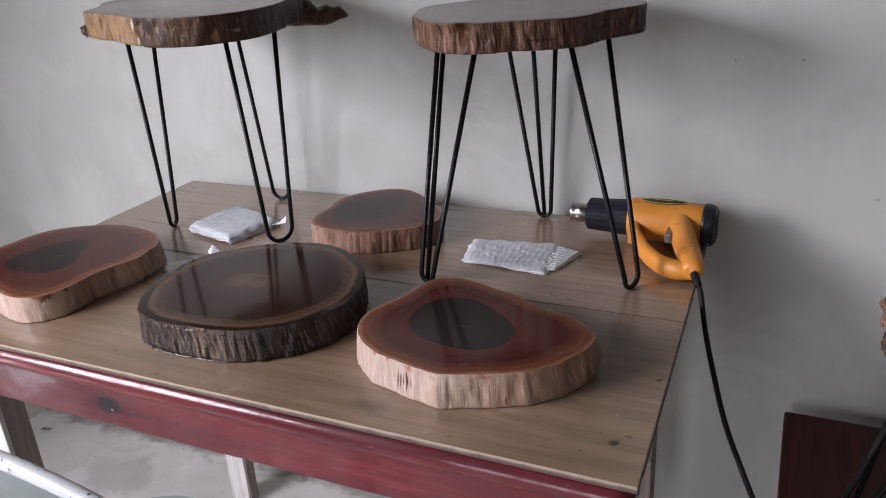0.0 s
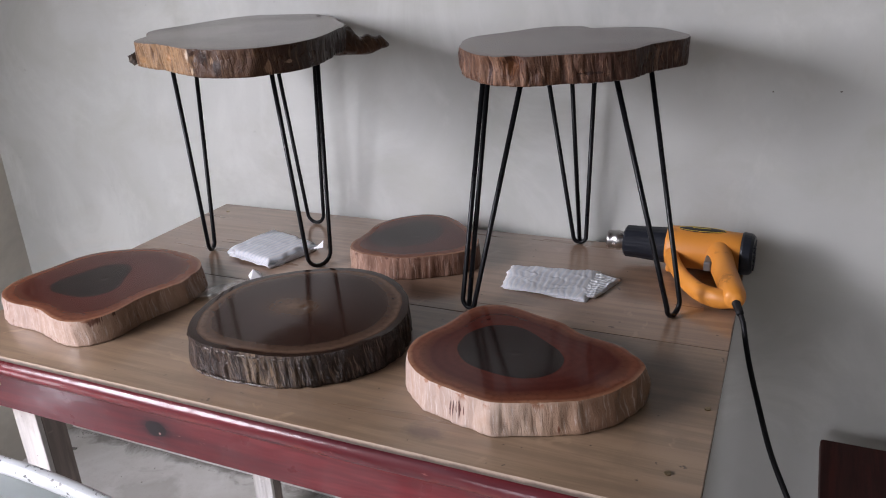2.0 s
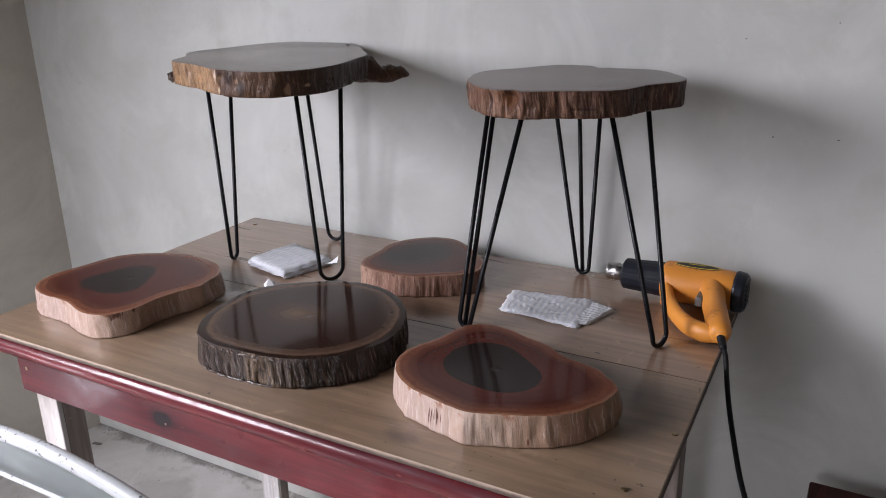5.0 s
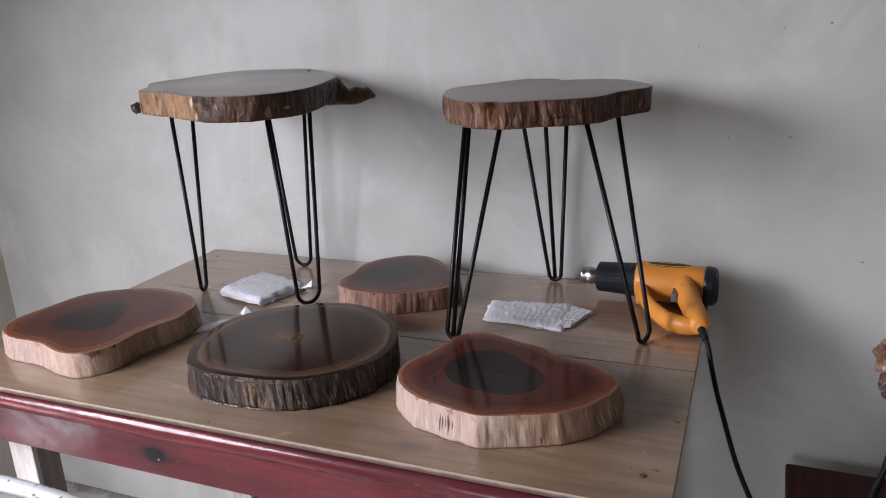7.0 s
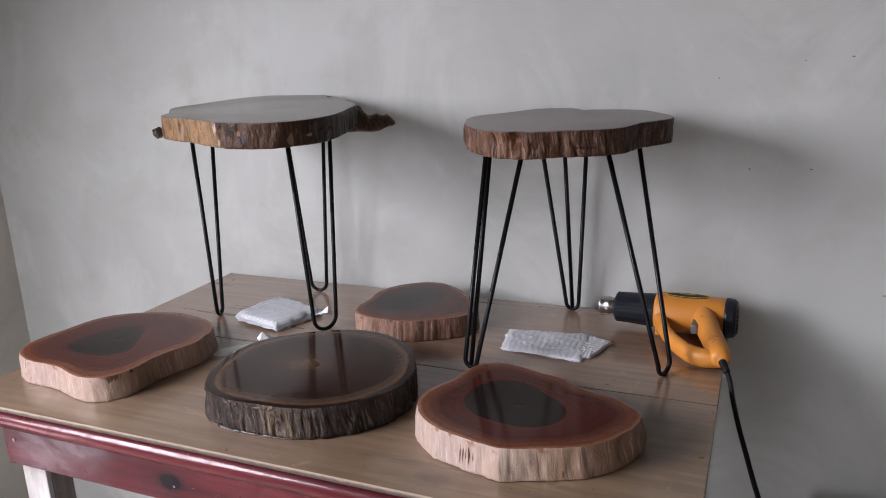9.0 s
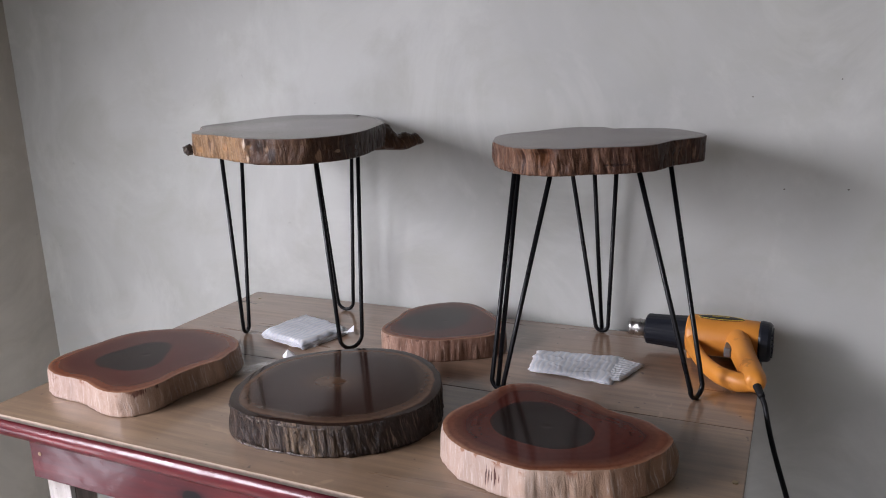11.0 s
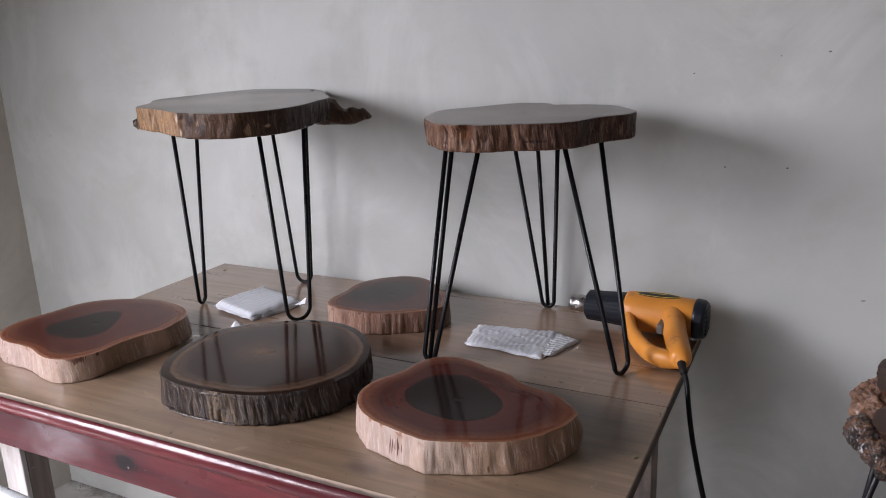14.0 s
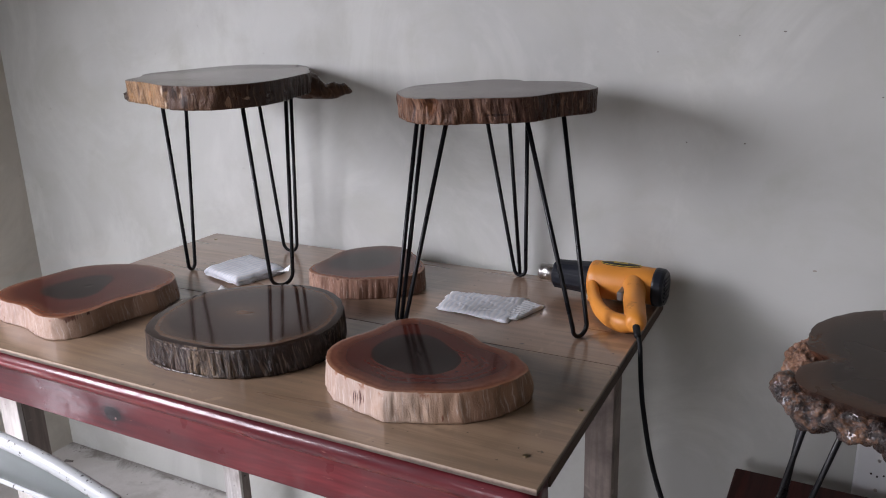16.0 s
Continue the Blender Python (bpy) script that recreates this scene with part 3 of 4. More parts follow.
TX0, TX1, TY0, TY1 = -0.81, 0.294, -0.695, -0.016


def skewed(bm):
    """The east edge of the top runs inwards towards the wall."""
    for v in bm.verts:
        if v.co.x > 0.25:
            v.co.x -= 0.014 * (v.co.y - TY0) / (TY1 - TY0)
    return bm


for y0, y1 in ((TY0, -0.3570), (-0.3560, TY1)):
    plank = part("top_board", skewed(box(TX0, TX1, y0, y1, H - 0.0085, H, 0.001)), TOP_WOOD if y0 < -0.5 else REAR_WOOD, table)
    plank.data.materials.append(PLY_EDGE), plank.data.materials.append(LEG_DARK)
    for f in plank.data.polygons:
        if abs(f.normal.z) < 0.5:
            f.material_index = 2 if abs(f.center.y + 0.3565) < 0.01 else 1
prof = [(-0.672 + 0.021 * math.cos(a), 0.736 + 0.0165 * math.sin(a)) for a in [math.pi / 2 + math.pi * k / 12 for k in range(13)]] + [(-0.645, 0.7195), (-0.645, 0.7525)]
bm = bmesh.new()
ends = []
for x in [TX0 + 0.008 + (TX1 - TX0 - 0.014) * k / 60 for k in range(61)]:
    ends.append([bm.verts.new((x, y + 0.0008 * noise.noise(Vector((x * 9, y * 40, 1))), z + 0.0008 * noise.noise(Vector((x * 7, z * 40, 5))))) for y, z in prof])
for a, b in zip(ends, ends[1:]):
    for k in range(len(prof)):
        bm.faces.new((a[k], b[k], b[(k + 1) % len(prof)], a[(k + 1) % len(prof)]))
bm.faces.new(ends[0][::-1]), bm.faces.new(ends[-1])
bmesh.ops.recalc_face_normals(bm, faces=bm.faces)
part("rounded_moulding", bm, APRON, table, "glossy red half-round edge moulding", True)
# added dark strip, stands in for the dark gap below the top boards
part("packing_strip", skewed(box(TX0 + 0.006, TX1 - 0.004, TY0 + 0.008, TY1 - 0.004, 0.7537, H - 0.0087)), LEG_DARK, table)
part("front_rail", box(-0.755, 0.272, -0.667, -0.645, 0.648, 0.719, 0.002), APRON, table, "red varnished rail with a dark knot")
part("back_rail", box(-0.762, 0.224, -0.09, -0.07, 0.67, 0.7535, 0.002), LEG_GREY, table)
part("edge_batten", skewed(box(0.262, 0.2915, -0.644, -0.03, 0.7365, 0.7535, 0.002)), LEG_DARK, table)
part("edge_batten", box(-0.8085, -0.78, -0.64, -0.03, 0.7365, 0.7535, 0.002), LEG_DARK, table)
for x0, x1, y0, y1, face in ((-0.758, -0.706, -0.645, -0.597, LEG_WHITE), (-0.754, -0.702, -0.142, -0.107, LEG_WHITE), (0.172, 0.224, -0.142, -0.092, LEG_GREY), (0.174, 0.226, -0.645, -0.597, LEG_WHITE)):
    part("leg", box(x0, x1, y0 + 0.0095, y1, 0.0, 0.7535, 0.002), LEG_GREY, table)
    part("leg_facing", box(x0, x1, y0, y0 + 0.009, 0.0, 0.7535 if y0 > -0.6 else 0.6475, 0.0015), face, table)
for x, y in ((0.257, -0.637), (0.279, -0.504), (0.255, -0.09), (-0.77, -0.06)):
    part("screw", disc((x, y, H + 0.0004), (0, 0, 1), 0.0036, 0.0022, 14), BRASS, table)
part("nail", disc((-0.733, -0.6672, 0.692), (0, -1, 0), 0.0032, 0.0016, 12), BRASS, table)

# ---- slices of trunk lying on the table ----
RED_FACE = cut_face("varnished_red_heartwood", (0.012, 0.008, 0.007), (0.074, 0.018, 0.0125), (0.135, 0.047, 0.026), (0.25, 0.12, 0.068), 0.11, gloss=0.21)
DARK_FACE = cut_face("varnished_dark_wood", (0.05, 0.026, 0.015), (0.031, 0.016, 0.012), (0.028, 0.015, 0.011), (0.022, 0.014, 0.01), 0.09, 0.2, (0.095, 0.053, 0.028), 75, (0.095, 0.058, 0.038), 0.22)
STOOL_FACE = cut_face("varnished_stool_wood", (0.06, 0.03, 0.022), (0.09, 0.045, 0.034), (0.1, 0.052, 0.036), (0.08, 0.042, 0.03), 0.2)
# sapwood tones by turn, with the lit west and shaded east painted in
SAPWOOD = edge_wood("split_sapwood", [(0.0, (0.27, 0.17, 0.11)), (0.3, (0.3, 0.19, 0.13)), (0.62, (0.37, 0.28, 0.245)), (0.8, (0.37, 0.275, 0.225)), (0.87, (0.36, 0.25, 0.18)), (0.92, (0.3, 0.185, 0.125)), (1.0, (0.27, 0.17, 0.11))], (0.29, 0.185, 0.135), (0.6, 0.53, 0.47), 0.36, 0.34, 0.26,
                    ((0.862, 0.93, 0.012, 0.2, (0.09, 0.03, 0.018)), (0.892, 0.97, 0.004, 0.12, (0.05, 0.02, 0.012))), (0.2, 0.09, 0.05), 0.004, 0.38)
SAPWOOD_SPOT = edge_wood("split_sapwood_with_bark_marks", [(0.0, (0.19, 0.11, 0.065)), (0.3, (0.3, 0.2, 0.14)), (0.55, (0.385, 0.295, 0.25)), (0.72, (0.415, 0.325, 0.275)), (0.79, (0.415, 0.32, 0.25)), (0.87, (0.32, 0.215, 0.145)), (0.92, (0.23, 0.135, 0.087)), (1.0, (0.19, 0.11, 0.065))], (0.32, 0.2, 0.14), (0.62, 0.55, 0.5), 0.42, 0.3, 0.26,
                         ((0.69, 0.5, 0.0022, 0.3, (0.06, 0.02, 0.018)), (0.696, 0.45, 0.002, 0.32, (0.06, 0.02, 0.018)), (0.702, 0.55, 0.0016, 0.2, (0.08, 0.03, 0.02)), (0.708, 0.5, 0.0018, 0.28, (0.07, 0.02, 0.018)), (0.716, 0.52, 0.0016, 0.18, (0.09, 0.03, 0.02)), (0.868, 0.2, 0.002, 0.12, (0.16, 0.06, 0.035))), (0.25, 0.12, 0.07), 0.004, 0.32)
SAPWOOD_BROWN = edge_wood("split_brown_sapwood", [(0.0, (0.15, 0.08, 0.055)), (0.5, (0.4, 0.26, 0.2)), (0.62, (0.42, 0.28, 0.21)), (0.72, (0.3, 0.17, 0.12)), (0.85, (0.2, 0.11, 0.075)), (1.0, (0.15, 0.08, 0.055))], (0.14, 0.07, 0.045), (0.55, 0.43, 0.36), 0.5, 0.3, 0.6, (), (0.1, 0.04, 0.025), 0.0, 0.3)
# real bark streaks by turn; the near-black east side also paints in shade
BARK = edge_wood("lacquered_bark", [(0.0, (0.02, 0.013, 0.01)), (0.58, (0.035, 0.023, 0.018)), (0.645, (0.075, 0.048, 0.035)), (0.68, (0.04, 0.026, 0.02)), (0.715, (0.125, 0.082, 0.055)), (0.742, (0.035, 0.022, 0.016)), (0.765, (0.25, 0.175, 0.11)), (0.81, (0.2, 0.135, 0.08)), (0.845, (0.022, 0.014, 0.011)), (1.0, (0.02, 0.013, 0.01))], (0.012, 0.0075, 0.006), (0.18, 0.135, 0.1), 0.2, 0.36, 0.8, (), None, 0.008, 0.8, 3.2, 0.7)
# both stool edges: own wood colours by turn, partly darkened east as shade
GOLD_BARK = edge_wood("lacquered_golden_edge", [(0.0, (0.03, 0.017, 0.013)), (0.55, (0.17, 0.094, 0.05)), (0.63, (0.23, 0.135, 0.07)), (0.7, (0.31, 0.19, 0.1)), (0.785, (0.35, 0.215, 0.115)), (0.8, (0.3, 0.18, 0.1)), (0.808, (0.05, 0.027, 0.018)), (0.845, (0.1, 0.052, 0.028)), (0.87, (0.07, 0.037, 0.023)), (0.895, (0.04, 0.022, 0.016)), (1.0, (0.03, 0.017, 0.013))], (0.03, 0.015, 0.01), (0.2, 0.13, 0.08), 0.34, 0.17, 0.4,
                      # pale marks at 0.803 and 0.806 paint the glint on the corner
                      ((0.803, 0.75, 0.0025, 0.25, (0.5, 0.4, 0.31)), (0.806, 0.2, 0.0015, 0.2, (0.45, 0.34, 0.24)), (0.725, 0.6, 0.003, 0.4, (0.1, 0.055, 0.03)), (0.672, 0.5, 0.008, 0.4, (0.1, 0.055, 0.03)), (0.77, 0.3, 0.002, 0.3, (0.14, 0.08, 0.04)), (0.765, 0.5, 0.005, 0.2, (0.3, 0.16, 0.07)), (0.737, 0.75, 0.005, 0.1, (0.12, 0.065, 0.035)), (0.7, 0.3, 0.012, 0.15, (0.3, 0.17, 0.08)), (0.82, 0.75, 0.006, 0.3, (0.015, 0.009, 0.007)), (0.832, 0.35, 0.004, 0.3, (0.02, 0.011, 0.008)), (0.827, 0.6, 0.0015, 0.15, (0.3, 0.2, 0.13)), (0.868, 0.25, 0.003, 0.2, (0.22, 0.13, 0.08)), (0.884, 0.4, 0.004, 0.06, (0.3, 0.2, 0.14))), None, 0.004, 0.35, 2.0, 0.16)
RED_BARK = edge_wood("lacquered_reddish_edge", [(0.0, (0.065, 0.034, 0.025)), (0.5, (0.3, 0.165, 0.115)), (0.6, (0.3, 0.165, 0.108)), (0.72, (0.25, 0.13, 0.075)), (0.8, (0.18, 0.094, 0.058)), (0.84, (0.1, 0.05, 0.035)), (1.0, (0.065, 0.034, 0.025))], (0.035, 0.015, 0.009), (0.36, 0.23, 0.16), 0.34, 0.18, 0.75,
                     ((0.732, 0.7, 0.02, 0.4, (0.05, 0.018, 0.008)), (0.728, 0.62, 0.011, 0.25, (0.13, 0.055, 0.024)), (0.7, 0.55, 0.004, 0.5, (0.03, 0.012, 0.008)), (0.83, 0.35, 0.02, 0.05, (0.02, 0.01, 0.008)), (0.905, 0.5, 0.003, 0.2, (0.015, 0.008, 0.007)), (0.945, 0.55, 0.003, 0.15, (0.015, 0.008, 0.007))), (0.05, 0.022, 0.014), 0.006, 0.35, 2.0, 0.55)


s1 = thing("wood_slice", "varnished red-brown trunk slice with dark heart and kidney outline", "wood slice", "slices on the table", (-0.66, -0.498, H))
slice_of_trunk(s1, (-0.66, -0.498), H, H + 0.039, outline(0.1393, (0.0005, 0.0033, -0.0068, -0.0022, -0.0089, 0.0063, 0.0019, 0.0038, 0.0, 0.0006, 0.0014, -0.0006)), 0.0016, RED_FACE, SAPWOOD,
               ((-0.671, -0.511), outline(0.0615, (-0.0031, -0.0026, 0.0011, -0.0077))), 0.004, 1, ("cut_face", "sapwood_edge"), 0.0, ("", ""),
               ((0.03, 0.012, 0.6, -0.005), (0.065, 0.012, 0.7, 0.005), (0.99, 0.012, 0.5, 0.004), (0.7, 0.02, 0.5, 0.003), (0.9, 0.01, 0.4, -0.002)))
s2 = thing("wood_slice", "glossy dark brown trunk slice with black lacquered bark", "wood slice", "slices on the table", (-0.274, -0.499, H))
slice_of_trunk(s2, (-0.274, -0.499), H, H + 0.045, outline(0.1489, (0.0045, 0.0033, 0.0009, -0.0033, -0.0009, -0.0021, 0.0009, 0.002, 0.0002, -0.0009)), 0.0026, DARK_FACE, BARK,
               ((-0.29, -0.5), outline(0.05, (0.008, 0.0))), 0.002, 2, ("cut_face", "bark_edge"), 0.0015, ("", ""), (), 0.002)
LACQUER = painted("clear_brown_lacquer", (0.045, 0.032, 0.025), 0.22, (0.1, 0.078, 0.06), 0.55, 0.0, 60, 0.6)


def drips(owner, name, centre, r, z, turns, count, seed, size, flat, label):
    """Set drops of varnish along a stretch of a slice's edge."""
    rng = random.Random(seed)
    bm = bmesh.new()
    for k in range(count):
        a = TAU * (turns[0] + (turns[1] - turns[0]) * (k + rng.uniform(-0.4, 0.4)) / count)
        far, s = r(a) + rng.uniform(-0.0004, 0.0008), size * rng.uniform(0.5, 1.3)
        m = Matrix.Translation((centre[0] + far * math.cos(a), centre[1] + far * math.sin(a), z + s * flat * rng.uniform(0.6, 1.0))) @ Matrix.Rotation(a, 4, "Z") @ Matrix.Diagonal((0.6, rng.uniform(1.0, 4.0), flat, 1))
        for v in bmesh.ops.create_icosphere(bm, subdivisions=2, radius=s, matrix=m)["verts"]:
            v.co += 0.25 * s * noise.noise_vector(v.co * 300)
    part(name, bm, LACQUER, owner, label, True)["kind"] = "stuff"


dark_rim = outline(0.1489, (0.0045, 0.0033, 0.0009, -0.0033, -0.0009, -0.0021, 0.0009, 0.002, 0.0002, -0.0009))
drips(s2, "lacquer_foot", (-0.274, -0.499), lambda a: dark_rim(a) + 0.0022, H, (0.54, 0.8), 150, 3, 0.0022, 0.7, "glossy run-down lacquer along the foot")
drips(s2, "lacquer_beads", (-0.274, -0.499), dark_rim, H + 0.0385, (0.56, 0.86), 70, 4, 0.0011, 1.5, "glossy lacquer beads below the rim")
s3 = thing("wood_slice", "varnished red-brown trunk slice with dark heart and bark marks", "wood slice", "slices on the table", (0.052, -0.522, H))
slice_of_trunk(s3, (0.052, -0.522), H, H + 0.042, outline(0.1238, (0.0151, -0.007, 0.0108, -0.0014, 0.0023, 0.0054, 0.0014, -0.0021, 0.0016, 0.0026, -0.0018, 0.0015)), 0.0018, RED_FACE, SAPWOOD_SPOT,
               ((0.043, -0.52), outline(0.0634, (0.0044, -0.0082, 0.0019, -0.0024))), 0.004, 3, ("cut_face", "sapwood_edge"), 0.0, ("", ""),
               ((0.765, 0.018, 0.4, -0.006), (0.715, 0.02, 0.5, 0.003), (0.018, 0.01, 0.5, -0.008), (0.05, 0.012, 0.7, 0.006), (0.965, 0.012, 0.5, 0.005), (0.93, 0.008, 0.5, -0.002), (0.88, 0.008, 0.3, 0.003)))
s4 = thing("wood_slice", "small varnished reddish trunk slice with grey heart", "wood slice", "slices on the table", (-0.254, -0.177, H))
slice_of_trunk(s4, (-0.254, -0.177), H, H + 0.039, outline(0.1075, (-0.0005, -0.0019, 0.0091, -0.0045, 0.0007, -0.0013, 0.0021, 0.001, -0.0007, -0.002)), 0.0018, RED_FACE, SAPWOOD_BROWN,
               ((-0.271, -0.173), outline(0.0642, (-0.0051, 0.0052, 0.0008, -0.0041))), 0.001, 4, ("cut_face", "sapwood_edge"))


# ---- hairpin stools ----
ROD = 0.0037


def hairpin(stool, foot, tops, z0, z1, w=0.0125):
    """One bent leg: two bars that meet in a round bend at the foot, with a third where there is one, and its plate."""
    f = Vector((*foot, 0))
    a, b = Vector((*tops[0], z1)), Vector((*tops[1], z1))
    ab = Vector((a.x - b.x, a.y - b.y, 0)).normalized()
    low = z0 + ROD
    bend = []
    for k in range(11):
        t = math.pi * k / 10
        bend.append(Vector((f.x, f.y, low + w)) + ab * (w * math.cos(t)) - Vector((0, 0, w * math.sin(t))))
    bm = tube([a] + bend + [b], ROD, 10)
    for extra in tops[2:]:
        tube([Vector((*extra, z1)), Vector((f.x, f.y, low + 0.004))], ROD, 10, bm)
    leg = part("leg", bm, BLACK_ROD, stool, "", True)
    m = (a + b) / 2
    ang = math.atan2(ab.y, ab.x)
    bm = bmesh.new()
    bmesh.ops.create_cube(bm, size=1, matrix=Matrix.Translation((m.x, m.y, z1 - 0.0005)) @ Matrix.Rotation(ang, 4, "Z") @ Matrix.Diagonal(((a - b).length + 0.03, 0.03, 0.003, 1)))
    part("mounting_plate", bm, BLACK_ROD, leg)


stool_a = thing("hairpin_stool", "live-edge slab stool with golden edge on black hairpin legs", "stool", "stools on the table", (-0.498, -0.254, H))
TOP_A, UNDER_A = 1.169, 1.132
slab_a = outline(0.2079, (-0.0198, -0.056, 0.0013, -0.0101, -0.0104, 0.0105, -0.0073, 0.0034, 0.0075, 0.0046))
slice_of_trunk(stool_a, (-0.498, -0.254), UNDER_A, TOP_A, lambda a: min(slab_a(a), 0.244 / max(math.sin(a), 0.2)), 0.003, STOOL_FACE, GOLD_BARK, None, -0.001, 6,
               ("seat_face", "live_edge"), 0.001, ("", ""), ((0.814, 0.005, 0.85, 0.006), (0.804, 0.003, 0.6, -0.003), (0.83, 0.004, 0.9, 0.005), (0.87, 0.012, 0.1, 0.005), (0.735, 0.006, 0.9, 0.003), (0.7, 0.008, 0.2, 0.004)), 0.0012)
for foot, tops, w in (((-0.643, -0.262), ((-0.626, -0.302), (-0.65, -0.216)), 0.013), ((-0.398, -0.27), ((-0.421, -0.308), (-0.381, -0.233)), 0.023), ((-0.532, -0.076), ((-0.566, -0.1), (-0.48, -0.094)), 0.018)):
    hairpin(stool_a, foot, tops, H, UNDER_A, w)
SPUR = ((-0.42, -0.232, 1.149, 0.014, 0.03), (-0.378, -0.2, 1.1425, 0.0225, 0.032), (-0.358, -0.176, 1.1405, 0.0235, 0.027), (-0.351, -0.169, 1.136, 0.0195, 0.024), (-0.343, -0.16, 1.1292, 0.0142, 0.021), (-0.333, -0.151, 1.131, 0.0158, 0.019), (-0.323, -0.142, 1.1305, 0.0116, 0.016), (-0.317, -0.136, 1.1325, 0.0108, 0.013), (-0.311, -0.13, 1.129, 0.0062, 0.008), (-0.307, -0.126, 1.127, 0.002, 0.002))
mids, sizes = spline([q[:3] for q in SPUR], 6), spline([(q[3], q[4], 0) for q in SPUR], 6)
bm = bmesh.new()
rows, arc, high = [], [], []
for i, (c, w) in enumerate(zip(mids, sizes)):
    row = []
    for k in range(36):
        a = TAU * k / 36
        side, up = math.copysign(abs(math.cos(a)) ** 0.7, math.cos(a)), math.copysign(abs(math.sin(a)) ** 0.8, math.sin(a))
        d = 1 + 0.1 * noise.noise(Vector((i * 0.3, 3 * math.cos(a), 3 * math.sin(a)))) + 0.09 * noise.noise(Vector((i * 0.7, 7 * math.cos(a), 7 * math.sin(a))))
        row.append(bm.verts.new((c.x + 0.7 * w.y * side * d, c.y - 0.72 * w.y * side * d, c.z + w.x * up * (d if up > 0 else 1 + 0.3 * (d - 1)))))
        arc.append(0.0016 * i + 0.004 * math.sin(a)), high.append(0.5 + 0.5 * math.sin(a))
    rows.append(row)
for a, b in zip(rows, rows[1:]):
    for k in range(36):
        bm.faces.new((a[k], a[(k + 1) % 36], b[(k + 1) % 36], b[k]))
bm.faces.new(rows[0][::-1]), bm.faces.new(rows[-1])
bmesh.ops.recalc_face_normals(bm, faces=bm.faces)
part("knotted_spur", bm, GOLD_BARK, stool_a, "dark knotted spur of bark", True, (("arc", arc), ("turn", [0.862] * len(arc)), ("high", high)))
part("knob", lumps([((-0.655, -0.35, 1.1335), (0.0095, 0.009, 0.0095))], 8, 3, 0.35), LACQUER, stool_a, "dark lacquered knob of bark", True)
part("nail_hole", disc((-0.48, -0.066, TOP_A + 0.0012), (0, 0, 1), 0.004, 0.001, 12), HOLE, stool_a)

stool_b = thing("hairpin_stool", "round live-edge slab stool with reddish bark on three-rod legs", "stool", "stools on the table", (0.028, -0.22, H))
TOP_B, UNDER_B = 1.146, 1.109
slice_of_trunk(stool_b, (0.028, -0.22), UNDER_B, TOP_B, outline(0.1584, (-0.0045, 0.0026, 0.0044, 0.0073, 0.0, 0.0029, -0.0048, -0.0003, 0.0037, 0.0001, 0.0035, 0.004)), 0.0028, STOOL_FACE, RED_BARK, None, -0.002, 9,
               ("seat_face", "live_edge"), 0.001, ("", ""), ((0.732, 0.011, 0.8, 0.014), (0.7, 0.006, 0.5, 0.005), (0.765, 0.006, 0.3, -0.003), (0.246, 0.012, 0.9, 0.012), (0.272, 0.01, 0.9, -0.007), (0.79, 0.008, 0.2, 0.004)), 0.0022)
for foot, tops in (((-0.084, -0.347), ((-0.07, -0.29), (-0.006, -0.31), (-0.073, -0.263))), ((0.001, -0.038), ((-0.042, -0.1), (0.04, -0.095), (-0.006, -0.075))), ((0.203, -0.28), ((0.112, -0.278), (0.144, -0.203)))):
    hairpin(stool_b, foot, tops, H, UNDER_B, 0.016 if len(tops) == 2 else 0.0115)

# ---- the low bench beside the table, with a burl stool on it ----
BZ = 0.463
bench = thing("low_bench", "low dark red stained wooden bench against the wall", "bench", "", (0.8, -0.26, 0))
part("top_board", box(0.425, 1.2, -0.52, -0.05, BZ - 0.025, BZ, 0.004), BENCH_RED, bench)
for x in (0.45, 1.12):
    for y in (-0.48, -0.12):
        part("leg", box(x, x + 0.045, y, y + 0.045, 0, BZ - 0.0255, 0.003), BENCH_RED, bench)
part("rail", box(0.4955, 1.1195, -0.45, -0.43, BZ - 0.09, BZ - 0.0255, 0.002), BENCH_RED, bench)
part("rail", box(0.4955, 1.1195, -0.11, -0.09, BZ - 0.09, BZ - 0.0255, 0.002), BENCH_RED, bench)

BURL = edge_wood("lacquered_burl", [(0.0, (0.03, 0.014, 0.009)), (0.45, (0.14, 0.06, 0.035)), (0.58, (0.1, 0.042, 0.025)), (0.62, (0.03, 0.014, 0.009)), (1.0, (0.03, 0.014, 0.009))], (0.012, 0.007, 0.005), (0.05, 0.025, 0.016), 0.2, 0.3, 0.6)


def burl_knots():
    m, nt, b = material("lacquered_burl_knots", (0.05, 0.025, 0.015), 0.17, 0, 0.3)
    p = place(nt)
    n, fine, grain = cloud(nt, p, 55, 5, 0.65, 0.8), cloud(nt, p, 190, 4, 0.7), cloud(nt, p, 320, 3, 0.6)
    c = mix(nt, ramp(nt, n, [(0.44, 0.0), (0.62, 1.0)]), (0.016, 0.01, 0.009), (0.17, 0.088, 0.05))
    put(nt, b.inputs["Base Color"], mix(nt, ramp(nt, fine, [(0.42, 0.75), (0.55, 0.0)]), c, (0.01, 0.006, 0.005)))
    put(nt, b.inputs["Roughness"], ramp(nt, fine, [(0.35, 0.5), (0.6, 0.12)]))
    relief(nt, b, calc(nt, "ADD", fine, calc(nt, "MULTIPLY", grain, 0.6)), 1.0, 0.0035)
    return m


KNOTS = burl_knots()
CRUMB, cnt, cb = material("crumbling_red_burl", (0.2, 0.09, 0.055), 0.3, 0, 0.25)
grains = cloud(cnt, place(cnt), 110, 5, 0.7, 0.8)
